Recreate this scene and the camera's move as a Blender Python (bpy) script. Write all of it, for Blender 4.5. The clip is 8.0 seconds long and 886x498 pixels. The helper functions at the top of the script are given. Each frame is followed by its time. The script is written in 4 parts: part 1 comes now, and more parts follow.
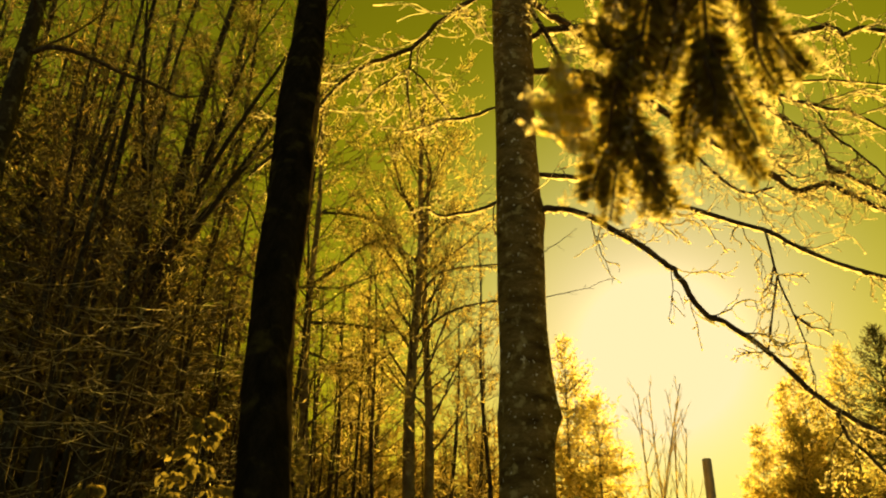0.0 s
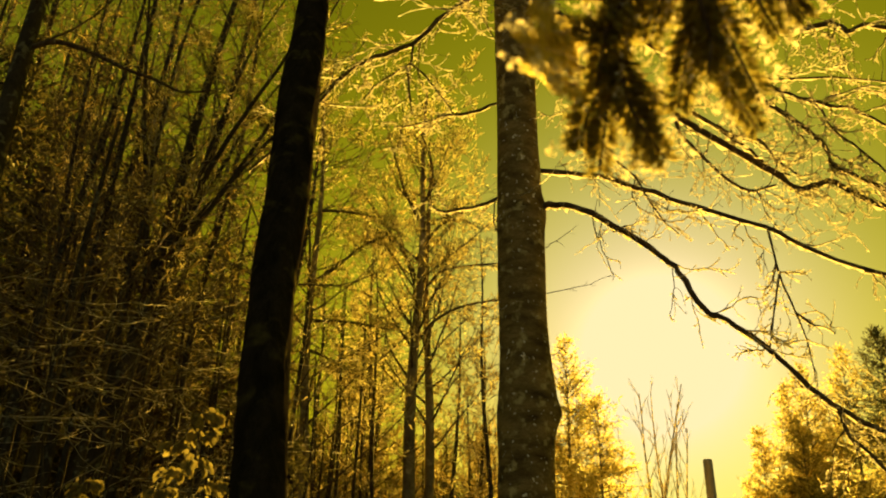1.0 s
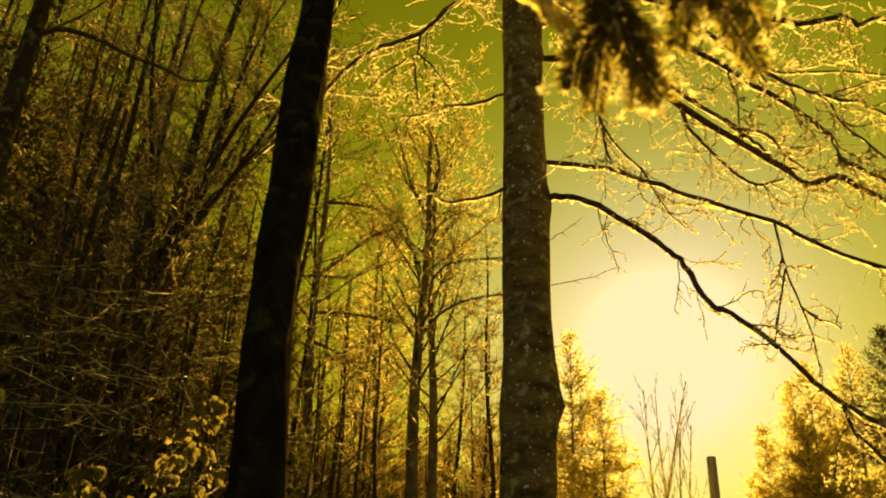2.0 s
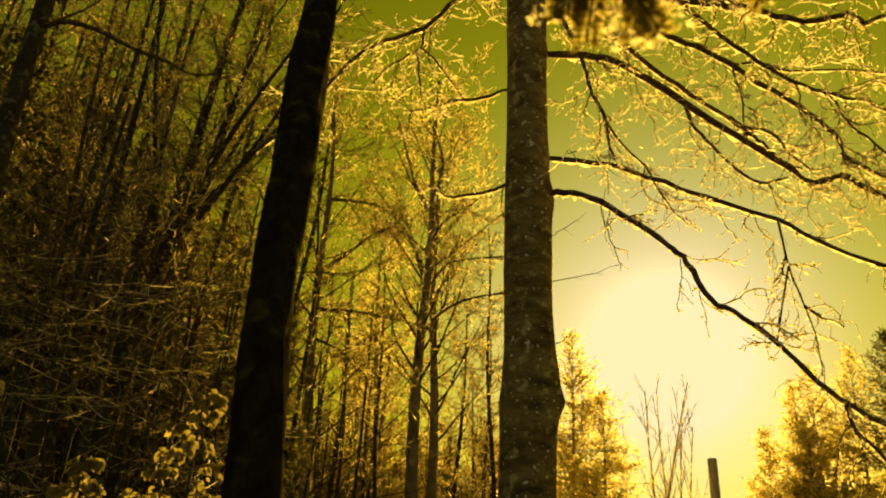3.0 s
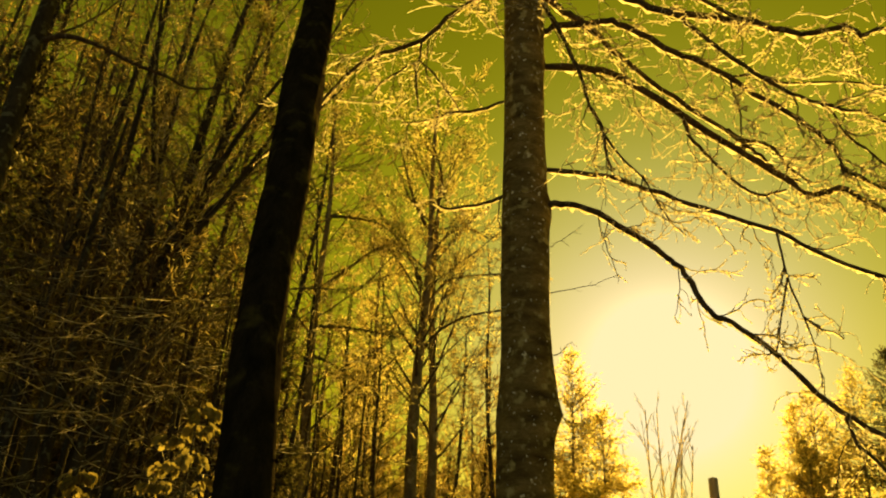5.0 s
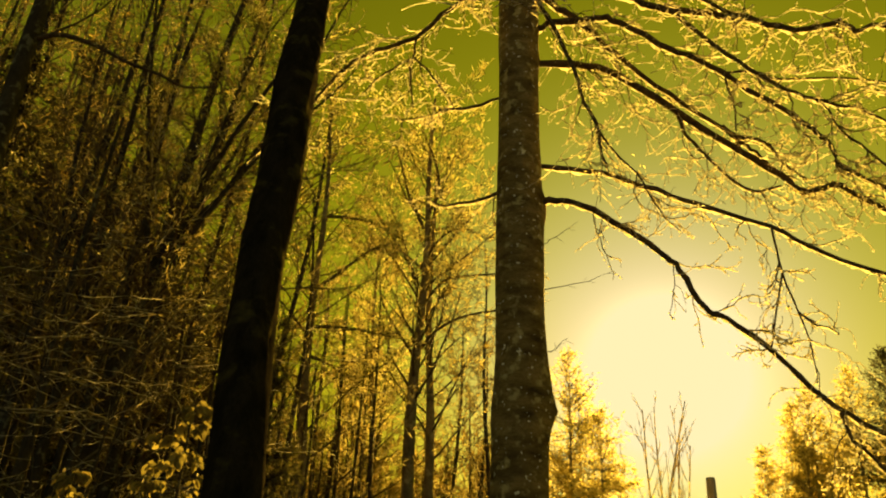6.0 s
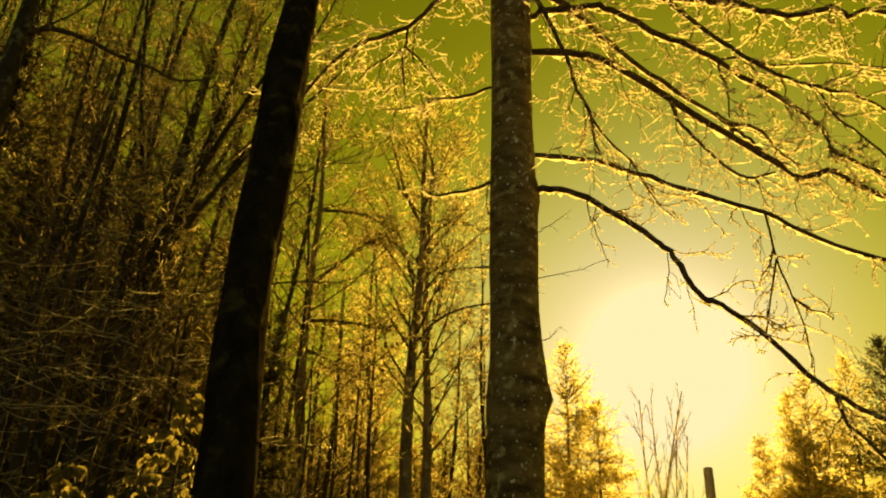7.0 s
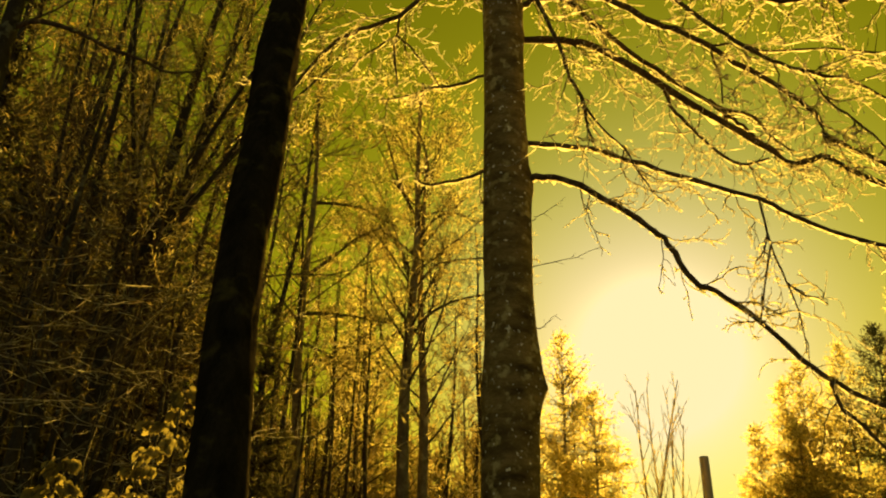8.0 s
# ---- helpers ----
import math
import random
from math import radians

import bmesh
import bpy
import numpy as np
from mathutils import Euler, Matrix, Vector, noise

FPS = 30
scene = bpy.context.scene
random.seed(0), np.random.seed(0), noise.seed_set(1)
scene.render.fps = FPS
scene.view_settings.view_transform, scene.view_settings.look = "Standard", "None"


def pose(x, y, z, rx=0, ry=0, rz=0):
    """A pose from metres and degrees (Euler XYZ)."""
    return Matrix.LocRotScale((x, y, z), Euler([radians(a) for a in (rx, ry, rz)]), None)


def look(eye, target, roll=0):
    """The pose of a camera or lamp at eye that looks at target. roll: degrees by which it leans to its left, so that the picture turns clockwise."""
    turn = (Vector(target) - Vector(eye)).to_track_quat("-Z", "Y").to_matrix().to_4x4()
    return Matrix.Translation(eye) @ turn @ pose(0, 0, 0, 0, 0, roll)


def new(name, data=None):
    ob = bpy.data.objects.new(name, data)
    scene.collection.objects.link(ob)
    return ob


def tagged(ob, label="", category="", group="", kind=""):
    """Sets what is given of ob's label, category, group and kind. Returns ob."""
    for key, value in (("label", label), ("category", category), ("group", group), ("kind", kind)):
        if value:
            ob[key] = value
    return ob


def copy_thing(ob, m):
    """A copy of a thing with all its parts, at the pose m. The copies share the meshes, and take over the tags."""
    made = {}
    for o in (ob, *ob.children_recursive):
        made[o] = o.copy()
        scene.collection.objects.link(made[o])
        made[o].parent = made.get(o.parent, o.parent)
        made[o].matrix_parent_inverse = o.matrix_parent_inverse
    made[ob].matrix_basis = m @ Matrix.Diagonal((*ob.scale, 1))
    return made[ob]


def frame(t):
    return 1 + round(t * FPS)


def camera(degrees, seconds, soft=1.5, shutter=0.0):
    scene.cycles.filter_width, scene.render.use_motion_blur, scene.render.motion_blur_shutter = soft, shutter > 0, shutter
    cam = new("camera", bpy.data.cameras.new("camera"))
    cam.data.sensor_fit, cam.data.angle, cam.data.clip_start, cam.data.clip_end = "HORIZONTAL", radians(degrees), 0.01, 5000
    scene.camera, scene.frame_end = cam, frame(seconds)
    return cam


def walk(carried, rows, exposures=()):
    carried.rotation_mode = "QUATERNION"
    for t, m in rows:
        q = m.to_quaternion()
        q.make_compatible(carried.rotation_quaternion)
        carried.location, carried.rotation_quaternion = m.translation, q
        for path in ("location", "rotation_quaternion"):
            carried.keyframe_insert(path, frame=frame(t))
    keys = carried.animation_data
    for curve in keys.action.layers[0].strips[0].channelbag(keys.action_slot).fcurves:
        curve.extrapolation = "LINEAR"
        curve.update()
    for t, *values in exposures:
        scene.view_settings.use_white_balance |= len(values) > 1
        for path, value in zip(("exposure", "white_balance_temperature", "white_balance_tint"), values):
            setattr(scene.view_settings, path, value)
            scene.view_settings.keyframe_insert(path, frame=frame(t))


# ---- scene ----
cam = camera(55.1, 8.0, soft=2.0)
# a phone-sized lens opening, focused on the near trunks
cam.data.dof.use_dof = True
cam.data.dof.focus_distance = 7.0
cam.data.dof.aperture_fstop = 12.0
PATH = [
    (0, (0.004, -0.03, 1.755), (0.03, 1.766, 2.635), 1.3),
    (0.5, (0.012, -0.012, 1.749), (0.035, 1.783, 2.63), 1.5),
    (1, (0.019, 0.008, 1.742), (0.04, 1.804, 2.621), 1.7),
    (1.5, (0.025, 0.025, 1.733), (0.039, 1.826, 2.603), 2.1),
    (3, (0.045, 0.076, 1.703), (0.045, 1.878, 2.569), 3.3),
    (3.5, (0.049, 0.098, 1.693), (0.047, 1.893, 2.579), 3.4),
    (4, (0.057, 0.106, 1.686), (0.052, 1.894, 2.587), 3.6),
    (4.5, (0.063, 0.121, 1.680), (0.059, 1.908, 2.586), 3.5),
    (6, (0.097, 0.165, 1.652), (0.1, 1.947, 2.562), 3.2),
    (6.5, (0.108, 0.184, 1.646), (0.116, 1.967, 2.552), 2.9),
    (7, (0.118, 0.196, 1.63), (0.13, 1.983, 2.528), 2.5),
    (7.5, (0.124, 0.207, 1.621), (0.143, 1.999, 2.51), 2.1),
    (8, (0.131, 0.228, 1.62), (0.155, 2.023, 2.503), 1.8),
]
walk(cam, [(t, look(eye, target, lean)) for t, eye, target, lean in PATH],
     exposures=[(0, 1.92), (8, 1.92)])

# ---------------------------------------------------------------- light
SUN_WAY = Vector((0.2612, 0.9098, 0.3226)).normalized()
SUN_UP = math.asin(SUN_WAY.z)
SUN_TURN = math.atan2(SUN_WAY.x, SUN_WAY.y)

world = bpy.data.worlds.new("world")
scene.world = world
world.use_nodes = True
wt = world.node_tree
wt.nodes.clear()
sky = wt.nodes.new("ShaderNodeTexSky")
sky.sky_type = "NISHITA"
sky.sun_disc = False
sky.sun_elevation, sky.sun_rotation = SUN_UP, SUN_TURN
sky.air_density, sky.dust_density, sky.ozone_density = 1.0, 0.15, 1.0
# the hazy glow round the low sun
coord = wt.nodes.new("ShaderNodeTexCoord")
dot = wt.nodes.new("ShaderNodeVectorMath")
dot.operation = "DOT_PRODUCT"
dot.inputs[1].default_value = SUN_WAY
wt.links.new(coord.outputs["Generated"], dot.inputs[0])


def glow(power, gain):
    base = wt.nodes.new("ShaderNodeMath")
    base.operation = "MAXIMUM"
    base.inputs[1].default_value = 0.0
    wt.links.new(dot.outputs["Value"], base.inputs[0])
    up = wt.nodes.new("ShaderNodeMath")
    up.operation = "POWER"
    up.inputs[1].default_value = power
    wt.links.new(base.outputs[0], up.inputs[0])
    out = wt.nodes.new("ShaderNodeMath")
    out.operation = "MULTIPLY"
    out.inputs[1].default_value = gain
    wt.links.new(up.outputs[0], out.inputs[0])
    return out.outputs[0]


def tinted(value, colour):
    n = wt.nodes.new("ShaderNodeVectorMath")
    n.operation = "SCALE"
    n.inputs[0].default_value = colour
    wt.links.new(value, n.inputs["Scale"])
    return n.outputs[0]


def summed(a, b):
    n = wt.nodes.new("ShaderNodeVectorMath")
    n.operation = "ADD"
    wt.links.new(a, n.inputs[0])
    wt.links.new(b, n.inputs[1])
    return n.outputs[0]


# the sky is golden round the sun and turns cooler towards the far side
away = wt.nodes.new("ShaderNodeMath")
away.operation = "MULTIPLY_ADD"
away.inputs[1].default_value, away.inputs[2].default_value = -0.5, 0.5
wt.links.new(dot.outputs["Value"], away.inputs[0])
away_sq = wt.nodes.new("ShaderNodeMath")
away_sq.operation = "POWER"
away_sq.inputs[1].default_value = 2.0
wt.links.new(away.outputs[0], away_sq.inputs[0])
warm = wt.nodes.new("ShaderNodeCombineXYZ")
for k, v in enumerate((0.645, 0.382, 0.003)):
    warm.inputs[k].default_value = v
cast = summed(warm.outputs[0], tinted(away_sq.outputs[0], (-0.34, -0.12, 0.17)))
yellow = wt.nodes.new("ShaderNodeVectorMath")
yellow.operation = "MULTIPLY"
wt.links.new(cast, yellow.inputs[1])
wt.links.new(sky.outputs[0], yellow.inputs[0])
light_sum = summed(yellow.outputs[0], tinted(glow(24, 1.0), (1.15, 1.36, 0.03)))
light_sum = summed(light_sum, tinted(glow(60, 1.0), (0.5, 0.4, 1.7)))
light_sum = summed(light_sum, tinted(glow(140, 1.0), (0.6, 0.5, 1.3)))
light_sum = summed(light_sum, tinted(glow(700, 1.0), (18.0, 14.0, 5.0)))
# the haze in front of the sun stays cream-coloured
cream = wt.nodes.new("ShaderNodeVectorMath")
cream.operation = "MINIMUM"
cream.inputs[1].default_value = (5.7, 4.72, 2.5)
wt.links.new(light_sum, cream.inputs[0])
light_sum = cream.outputs[0]
back = wt.nodes.new("ShaderNodeBackground")
back.inputs["Strength"].default_value = 0.05
wt.links.new(light_sum, back.inputs["Color"])
wout = wt.nodes.new("ShaderNodeOutputWorld")
wt.links.new(back.outputs[0], wout.inputs[0])

sun_data = bpy.data.lights.new("sun", "SUN")
sun_data.energy, sun_data.angle, sun_data.color = 5.0, radians(0.6), (1.0, 0.59, 0.07)
sun = new("sun", sun_data)
sun.matrix_world = look(SUN_WAY * 200, (0, 0, 0))


# ---------------------------------------------------------------- materials
def material(name):
    m = bpy.data.materials.new(name)
    m.use_nodes = True
    m.node_tree.nodes.clear()
    return m, m.node_tree.nodes, m.node_tree.links


def noise_node(nodes, links, vec, scale, detail=5.0, rough=0.6):
    n = nodes.new("ShaderNodeTexNoise")
    n.inputs["Scale"].default_value, n.inputs["Detail"].default_value = scale, detail
    n.inputs["Roughness"].default_value = rough
    links.new(vec, n.inputs["Vector"])
    return n.outputs["Fac"]


def ramp(nodes, links, fac, stops):
    n = nodes.new("ShaderNodeValToRGB")
    els = n.color_ramp.elements
    while len(els) < len(stops):
        els.new(0.5)
    for e, (at, c) in zip(els, stops):
        e.position, e.color = at, (*c, 1)
    links.new(fac, n.inputs[0])
    return n.outputs[0]


def mixed(nodes, links, fac, a, b):
    n = nodes.new("ShaderNodeMix")
    n.data_type = "RGBA"
    links.new(fac, n.inputs[0])
    links.new(a, n.inputs[6])
    links.new(b, n.inputs[7])
    return n.outputs[2]


def surface(name, dark, light, spot=None, scale=6.0, stretch=(1, 1, 1), rough=0.85, bump=0.4, depth=0.01, spot_at=(0.58, 0.66), spot_scale=9.0, gloss=0.1, fleck=None):
    """A rough natural surface: two scales of mottling, patches of another colour and relief."""
    m, nodes, links = material(name)
    tc = nodes.new("ShaderNodeTexCoord")
    mp = nodes.new("ShaderNodeMapping")
    mp.inputs["Scale"].default_value = stretch
    links.new(tc.outputs["Object"], mp.inputs["Vector"])
    v = mp.outputs[0]
    big = noise_node(nodes, links, v, scale, 6)
    fine = noise_node(nodes, links, v, scale * 7, 8, 0.7)
    col = ramp(nodes, links, big, [(0.3, dark), (0.7, light)])
    dim = ramp(nodes, links, fine, [(0.25, (0.55, 0.55, 0.55)), (0.75, (1.25, 1.25, 1.25))])
    mul = nodes.new("ShaderNodeMix")
    mul.data_type, mul.blend_type = "RGBA", "MULTIPLY"
    mul.inputs[0].default_value = 1.0
    links.new(col, mul.inputs[6])
    links.new(dim, mul.inputs[7])
    col = mul.outputs[2]
    if spot:
        patch = noise_node(nodes, links, tc.outputs["Object"], spot_scale, 4, 0.55)
        mask = ramp(nodes, links, patch, [(spot_at[0], (0, 0, 0)), (spot_at[1], (1, 1, 1))])
        rgb = nodes.new("ShaderNodeRGB")
        rgb.outputs[0].default_value = (*spot, 1)
        col = mixed(nodes, links, mask, col, rgb.outputs[0])
    if fleck:
        bits = noise_node(nodes, links, tc.outputs["Object"], 26.0, 2, 0.5)
        mask = ramp(nodes, links, bits, [(0.665, (0, 0, 0)), (0.69, (1, 1, 1))])
        rgb = nodes.new("ShaderNodeRGB")
        rgb.outputs[0].default_value = (*fleck, 1)
        col = mixed(nodes, links, mask, col, rgb.outputs[0])
    b = nodes.new("ShaderNodeBsdfPrincipled")
    b.inputs["Roughness"].default_value = rough
    b.inputs["Specular IOR Level"].default_value = gloss
    links.new(col, b.inputs["Base Color"])
    bm_ = nodes.new("ShaderNodeBump")
    bm_.inputs["Strength"].default_value, bm_.inputs["Distance"].default_value = bump, depth
    hgt = nodes.new("ShaderNodeMath")
    hgt.operation = "ADD"
    links.new(big, hgt.inputs[0])
    links.new(fine, hgt.inputs[1])
    links.new(hgt.outputs[0], bm_.inputs["Height"])
    links.new(bm_.outputs[0], b.inputs["Normal"])
    o = nodes.new("ShaderNodeOutputMaterial")
    links.new(b.outputs[0], o.inputs[0])
    return m


def foliage(name, low, high, through_share=0.5, rough=0.6):
    """Thin leaves or needles: part of the light goes through them. Colour varies from leaf to leaf."""
    m, nodes, links = material(name)
    geo = nodes.new("ShaderNodeNewGeometry")
    col = ramp(nodes, links, geo.outputs["Random Per Island"], [(0.0, low), (1.0, high)])
    d = nodes.new("ShaderNodeBsdfPrincipled")
    d.inputs["Roughness"].default_value = rough
    d.inputs["Specular IOR Level"].default_value = 0.25
    links.new(col, d.inputs["Base Color"])
    t = nodes.new("ShaderNodeBsdfTranslucent")
    links.new(col, t.inputs["Color"])
    mx = nodes.new("ShaderNodeMixShader")
    mx.inputs[0].default_value = through_share
    links.new(d.outputs[0], mx.inputs[1])
    links.new(t.outputs[0], mx.inputs[2])
    o = nodes.new("ShaderNodeOutputMaterial")
    links.new(mx.outputs[0], o.inputs[0])
    return m


BARK_BEECH = surface("beech_bark", (0.07, 0.05, 0.024), (0.41, 0.31, 0.15), (0.53, 0.46, 0.25), 6, (0.8, 0.8, 1.9), 0.85, 0.9, 0.02, (0.56, 0.66), 11, 0.1, (0.85, 0.83, 0.75))
BARK_DARK = surface("dark_bark", (0.02, 0.018, 0.018), (0.06, 0.05, 0.042), (0.12, 0.105, 0.045), 9, (1.6, 1.6, 0.5), 0.9, 1.0, 0.035, (0.55, 0.68), 6, 0.0)
BARK_WOOD = surface("wood_bark", (0.024, 0.021, 0.019), (0.068, 0.058, 0.048), (0.13, 0.13, 0.1), 5, (1, 1, 0.5), 0.9, 0.5, 0.02)
BARK_SLIM = surface("slim_beech_bark", (0.12, 0.10, 0.065), (0.32, 0.265, 0.18), (0.40, 0.36, 0.22), 4, (1, 1, 0.5), 0.88, 0.5, 0.02, (0.56, 0.7), 5)
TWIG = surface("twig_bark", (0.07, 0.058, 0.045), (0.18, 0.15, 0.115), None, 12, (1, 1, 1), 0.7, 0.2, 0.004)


def frosted(name, bark, frost, share=0.45):
    """Thin twigs crusted with rime: bark and pale frost by turns; the crust lets light through."""
    m, nodes, links = material(name)
    tc = nodes.new("ShaderNodeTexCoord")
    fac = noise_node(nodes, links, tc.outputs["Object"], 9.0, 5, 0.7)
    mask = ramp(nodes, links, fac, [(0.42, (0, 0, 0)), (0.58, (1, 1, 1))])
    a, b = nodes.new("ShaderNodeRGB"), nodes.new("ShaderNodeRGB")
    a.outputs[0].default_value, b.outputs[0].default_value = (*bark, 1), (*frost, 1)
    col = mixed(nodes, links, mask, a.outputs[0], b.outputs[0])
    d = nodes.new("ShaderNodeBsdfPrincipled")
    d.inputs["Roughness"].default_value = 0.7
    links.new(col, d.inputs["Base Color"])
    t = nodes.new("ShaderNodeBsdfTranslucent")
    links.new(col, t.inputs["Color"])
    mx = nodes.new("ShaderNodeMixShader")
    scaled = nodes.new("ShaderNodeMath")
    scaled.operation = "MULTIPLY"
    scaled.inputs[1].default_value = share
    links.new(mask, scaled.inputs[0])
    links.new(scaled.outputs[0], mx.inputs[0])
    links.new(d.outputs[0], mx.inputs[1])
    links.new(t.outputs[0], mx.inputs[2])
    o = nodes.new("ShaderNodeOutputMaterial")
    links.new(mx.outputs[0], o.inputs[0])
    return m


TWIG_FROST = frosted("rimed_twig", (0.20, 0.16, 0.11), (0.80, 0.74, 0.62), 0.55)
TWIG_LIMB = surface("limb_bark", (0.05, 0.036, 0.024), (0.13, 0.096, 0.068), (0.24, 0.21, 0.15), 14, (1, 1, 1), 0.8, 0.4, 0.006, (0.6, 0.68), 25)
# lit copy of the rimed twig: sun glare put into a paler colour
STEM_SUN = frosted("sun_painted_stem", (0.42, 0.32, 0.16), (0.92, 0.86, 0.68), 0.85)
# shaded copy of the rimed twig: the wood's shade put into its colour
TWIG_DIM = frosted("shaded_rimed_twig", (0.10, 0.088, 0.062), (0.56, 0.51, 0.38), 0.45)
POLE_WOOD = surface("weathered_pole", (0.36, 0.31, 0.23), (0.6, 0.53, 0.41), None, 6, (2, 2, 0.2), 0.85, 0.4, 0.01)
GROUND = surface("forest_floor", (0.03, 0.024, 0.017), (0.08, 0.063, 0.04), (0.045, 0.052, 0.026), 0.6, (1, 1, 1), 0.95, 0.6, 0.05, (0.5, 0.7), 0.2)
LEAF = foliage("dry_leaf", (0.42, 0.345, 0.13), (0.92, 0.86, 0.52), 0.7)
# the dry leaf darkened in colour, for the shade inside the wood
LEAF_DULL = foliage("shaded_leaf", (0.14, 0.112, 0.045), (0.58, 0.48, 0.21), 0.6)
LEAF_FROST = foliage("frosted_leaf", (0.55, 0.50, 0.40), (0.93, 0.90, 0.82), 0.55)
LEAF_BROAD = foliage("broad_leaf", (0.13, 0.115, 0.04), (0.40, 0.345, 0.125), 0.5)
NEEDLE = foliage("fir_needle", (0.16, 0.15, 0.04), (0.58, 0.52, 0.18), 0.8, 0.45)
# lit copy of the fir needle: sunlight through it is in the colour
NEEDLE_SUN = foliage("sunlit_needle", (0.55, 0.48, 0.15), (0.92, 0.84, 0.40), 0.85, 0.45)
# gold of the sun's haze painted into the needles of backlit conifers
NEEDLE_GLARE = foliage("glare_gold_needle", (0.46, 0.38, 0.12), (0.94, 0.87, 0.50), 0.85)
# a second backlit needle, its olive lightened to stand for sunlight
NEEDLE_OLIVE = foliage("sunlit_olive_needle", (0.34, 0.29, 0.10), (0.88, 0.79, 0.38), 0.84)
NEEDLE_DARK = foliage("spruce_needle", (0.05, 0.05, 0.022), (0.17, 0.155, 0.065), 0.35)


# ---------------------------------------------------------------- building helpers
class Tubes:
    """Gathers tapered tubes and small leaves into one mesh."""

    def __init__(self):
        self.v, self.f, self.n, self.blades = [], [], 0, []

    def tube(self, pts, radii, sides=5, lumps=None):
        p = np.asarray(pts, float)
        r = np.asarray(radii, float)
        t = np.gradient(p, axis=0)
        t /= np.linalg.norm(t, axis=1)[:, None] + 1e-9
        ref = np.array((0.0, 1.0, 0.0)) if abs(t[:, 2]).mean() > 0.7 else np.array((0.0, 0.0, 1.0))
        u = np.cross(t, ref)
        u /= np.linalg.norm(u, axis=1)[:, None] + 1e-9
        w = np.cross(t, u)
        a = np.arange(sides) * 2 * math.pi / sides
        rr = np.repeat(r[:, None], sides, 1)
        if lumps is not None:
            rr = rr * lumps(p, a)
        ring = p[:, None] + rr[:, :, None] * (u[:, None] * np.cos(a)[None, :, None] + w[:, None] * np.sin(a)[None, :, None])
        self.v.append(ring.reshape(-1, 3))
        m, b = len(p), self.n
        for i in range(m - 1):
            for j in range(sides):
                k = (j + 1) % sides
                self.f.append((b + i * sides + j, b + i * sides + k, b + (i + 1) * sides + k, b + (i + 1) * sides + j))
        if sides > 3:
            self.f.append(tuple(b + (m - 1) * sides + j for j in range(sides)))
            self.f.append(tuple(b + j for j in reversed(range(sides))))
        self.n += m * sides

    def leaf(self, p, d, size, wide, rng):
        """One leaf, folded along its midrib; it is shaped when the mesh is made."""
        self.blades.append((p[0], p[1], p[2], d[0], d[1], d[2], size, wide))

    def broad_leaf(self, p, d, size, rng):
        """One broad oval leaf that hangs over towards its tip."""
        d = unit(d)
        side = unit(np.cross(d, np.array((rng.normal() * 0.5, -1.0, rng.normal() * 0.5))))
        up = np.cross(side, d)
        rows = []
        for f, w in ((0.0, 0.03), (0.2, 0.22), (0.45, 0.36), (0.72, 0.28), (1.0, 0.01)):
            mid = p + d * size * f - np.array((0, 0, 0.35)) * size * f * f
            rows += [mid - side * w * size + up * 0.25 * w * size, mid, mid + side * w * size + up * 0.25 * w * size]
        self.v.append(np.array(rows))
        for i in range(4):
            for j in range(2):
                b = self.n + 3 * i + j
                self.f.append((b, b + 1, b + 4, b + 3))
        self.n += 15

    def shape_leaves(self):
        if not self.blades:
            return
        k = np.array(self.blades)
        p, d, size, wide = k[:, :3], k[:, 3:6], k[:, 6:7], k[:, 7:8]
        d = d / (np.linalg.norm(d, axis=1)[:, None] + 1e-9)
        side = np.cross(d, np.random.default_rng(len(k)).normal(size=(len(k), 3)))
        side /= np.linalg.norm(side, axis=1)[:, None] + 1e-9
        fold = np.cross(d, side) * 0.12 * size
        mid = p + d * size * 0.5 + fold
        v = np.stack([p, mid + side * wide * size, p + d * size, mid - side * wide * size], 1)
        self.v.append(v.reshape(-1, 3))
        b = self.n + 4 * np.arange(len(k))
        self.f += np.concatenate([np.stack([b, b + 1, b + 2], 1), np.stack([b, b + 2, b + 3], 1)]).tolist()
        self.n += 4 * len(k)
        self.blades = []

    def fringe(self, line, wide, rng):
        """A thin ragged sheet of frost along the sunny lower edge of a branch."""
        away = np.array((0.0, 0.57, -0.82))
        w = np.asarray(wide) * rng.uniform(0.25, 1.6, len(line))
        v = np.empty((2 * len(line), 3))
        v[0::2] = line
        v[1::2] = line + away * w[:, None] + rng.normal(size=(len(line), 3)) * w[:, None] * 0.25
        self.v.append(v)
        for i in range(len(line) - 1):
            b = self.n + 2 * i
            self.f.append((b, b + 1, b + 3, b + 2))
        self.n += len(v)

    def rime(self, line, per_step, size, rng, down=0.3):
        """Small ragged blades of frost along a line."""
        for a, b in zip(line[:-1], line[1:]):
            t = unit(b - a)
            for _ in range(per_step):
                q = a + (b - a) * rng.random()
                self.leaf(q, t * rng.uniform(0.2, 1.2) + rng.normal(size=3) * 0.5 + np.array((0, 0.15, -down)), size * rng.uniform(0.5, 1.3), 0.22, rng)

    def mesh(self, name, mat, smooth=True):
        self.shape_leaves()
        me = bpy.data.meshes.new(name)
        me.from_pydata(np.concatenate(self.v).tolist() if self.v else [], [], self.f)
        if smooth:
            me.polygons.foreach_set("use_smooth", [True] * len(me.polygons))
        me.materials.append(mat)
        me.update()
        return me


def thing(name, at, label, category, group="", kind=""):
    ob = new(name)
    ob.empty_display_size = 0.2
    ob.location = at
    return tagged(ob, label, category, group, kind)


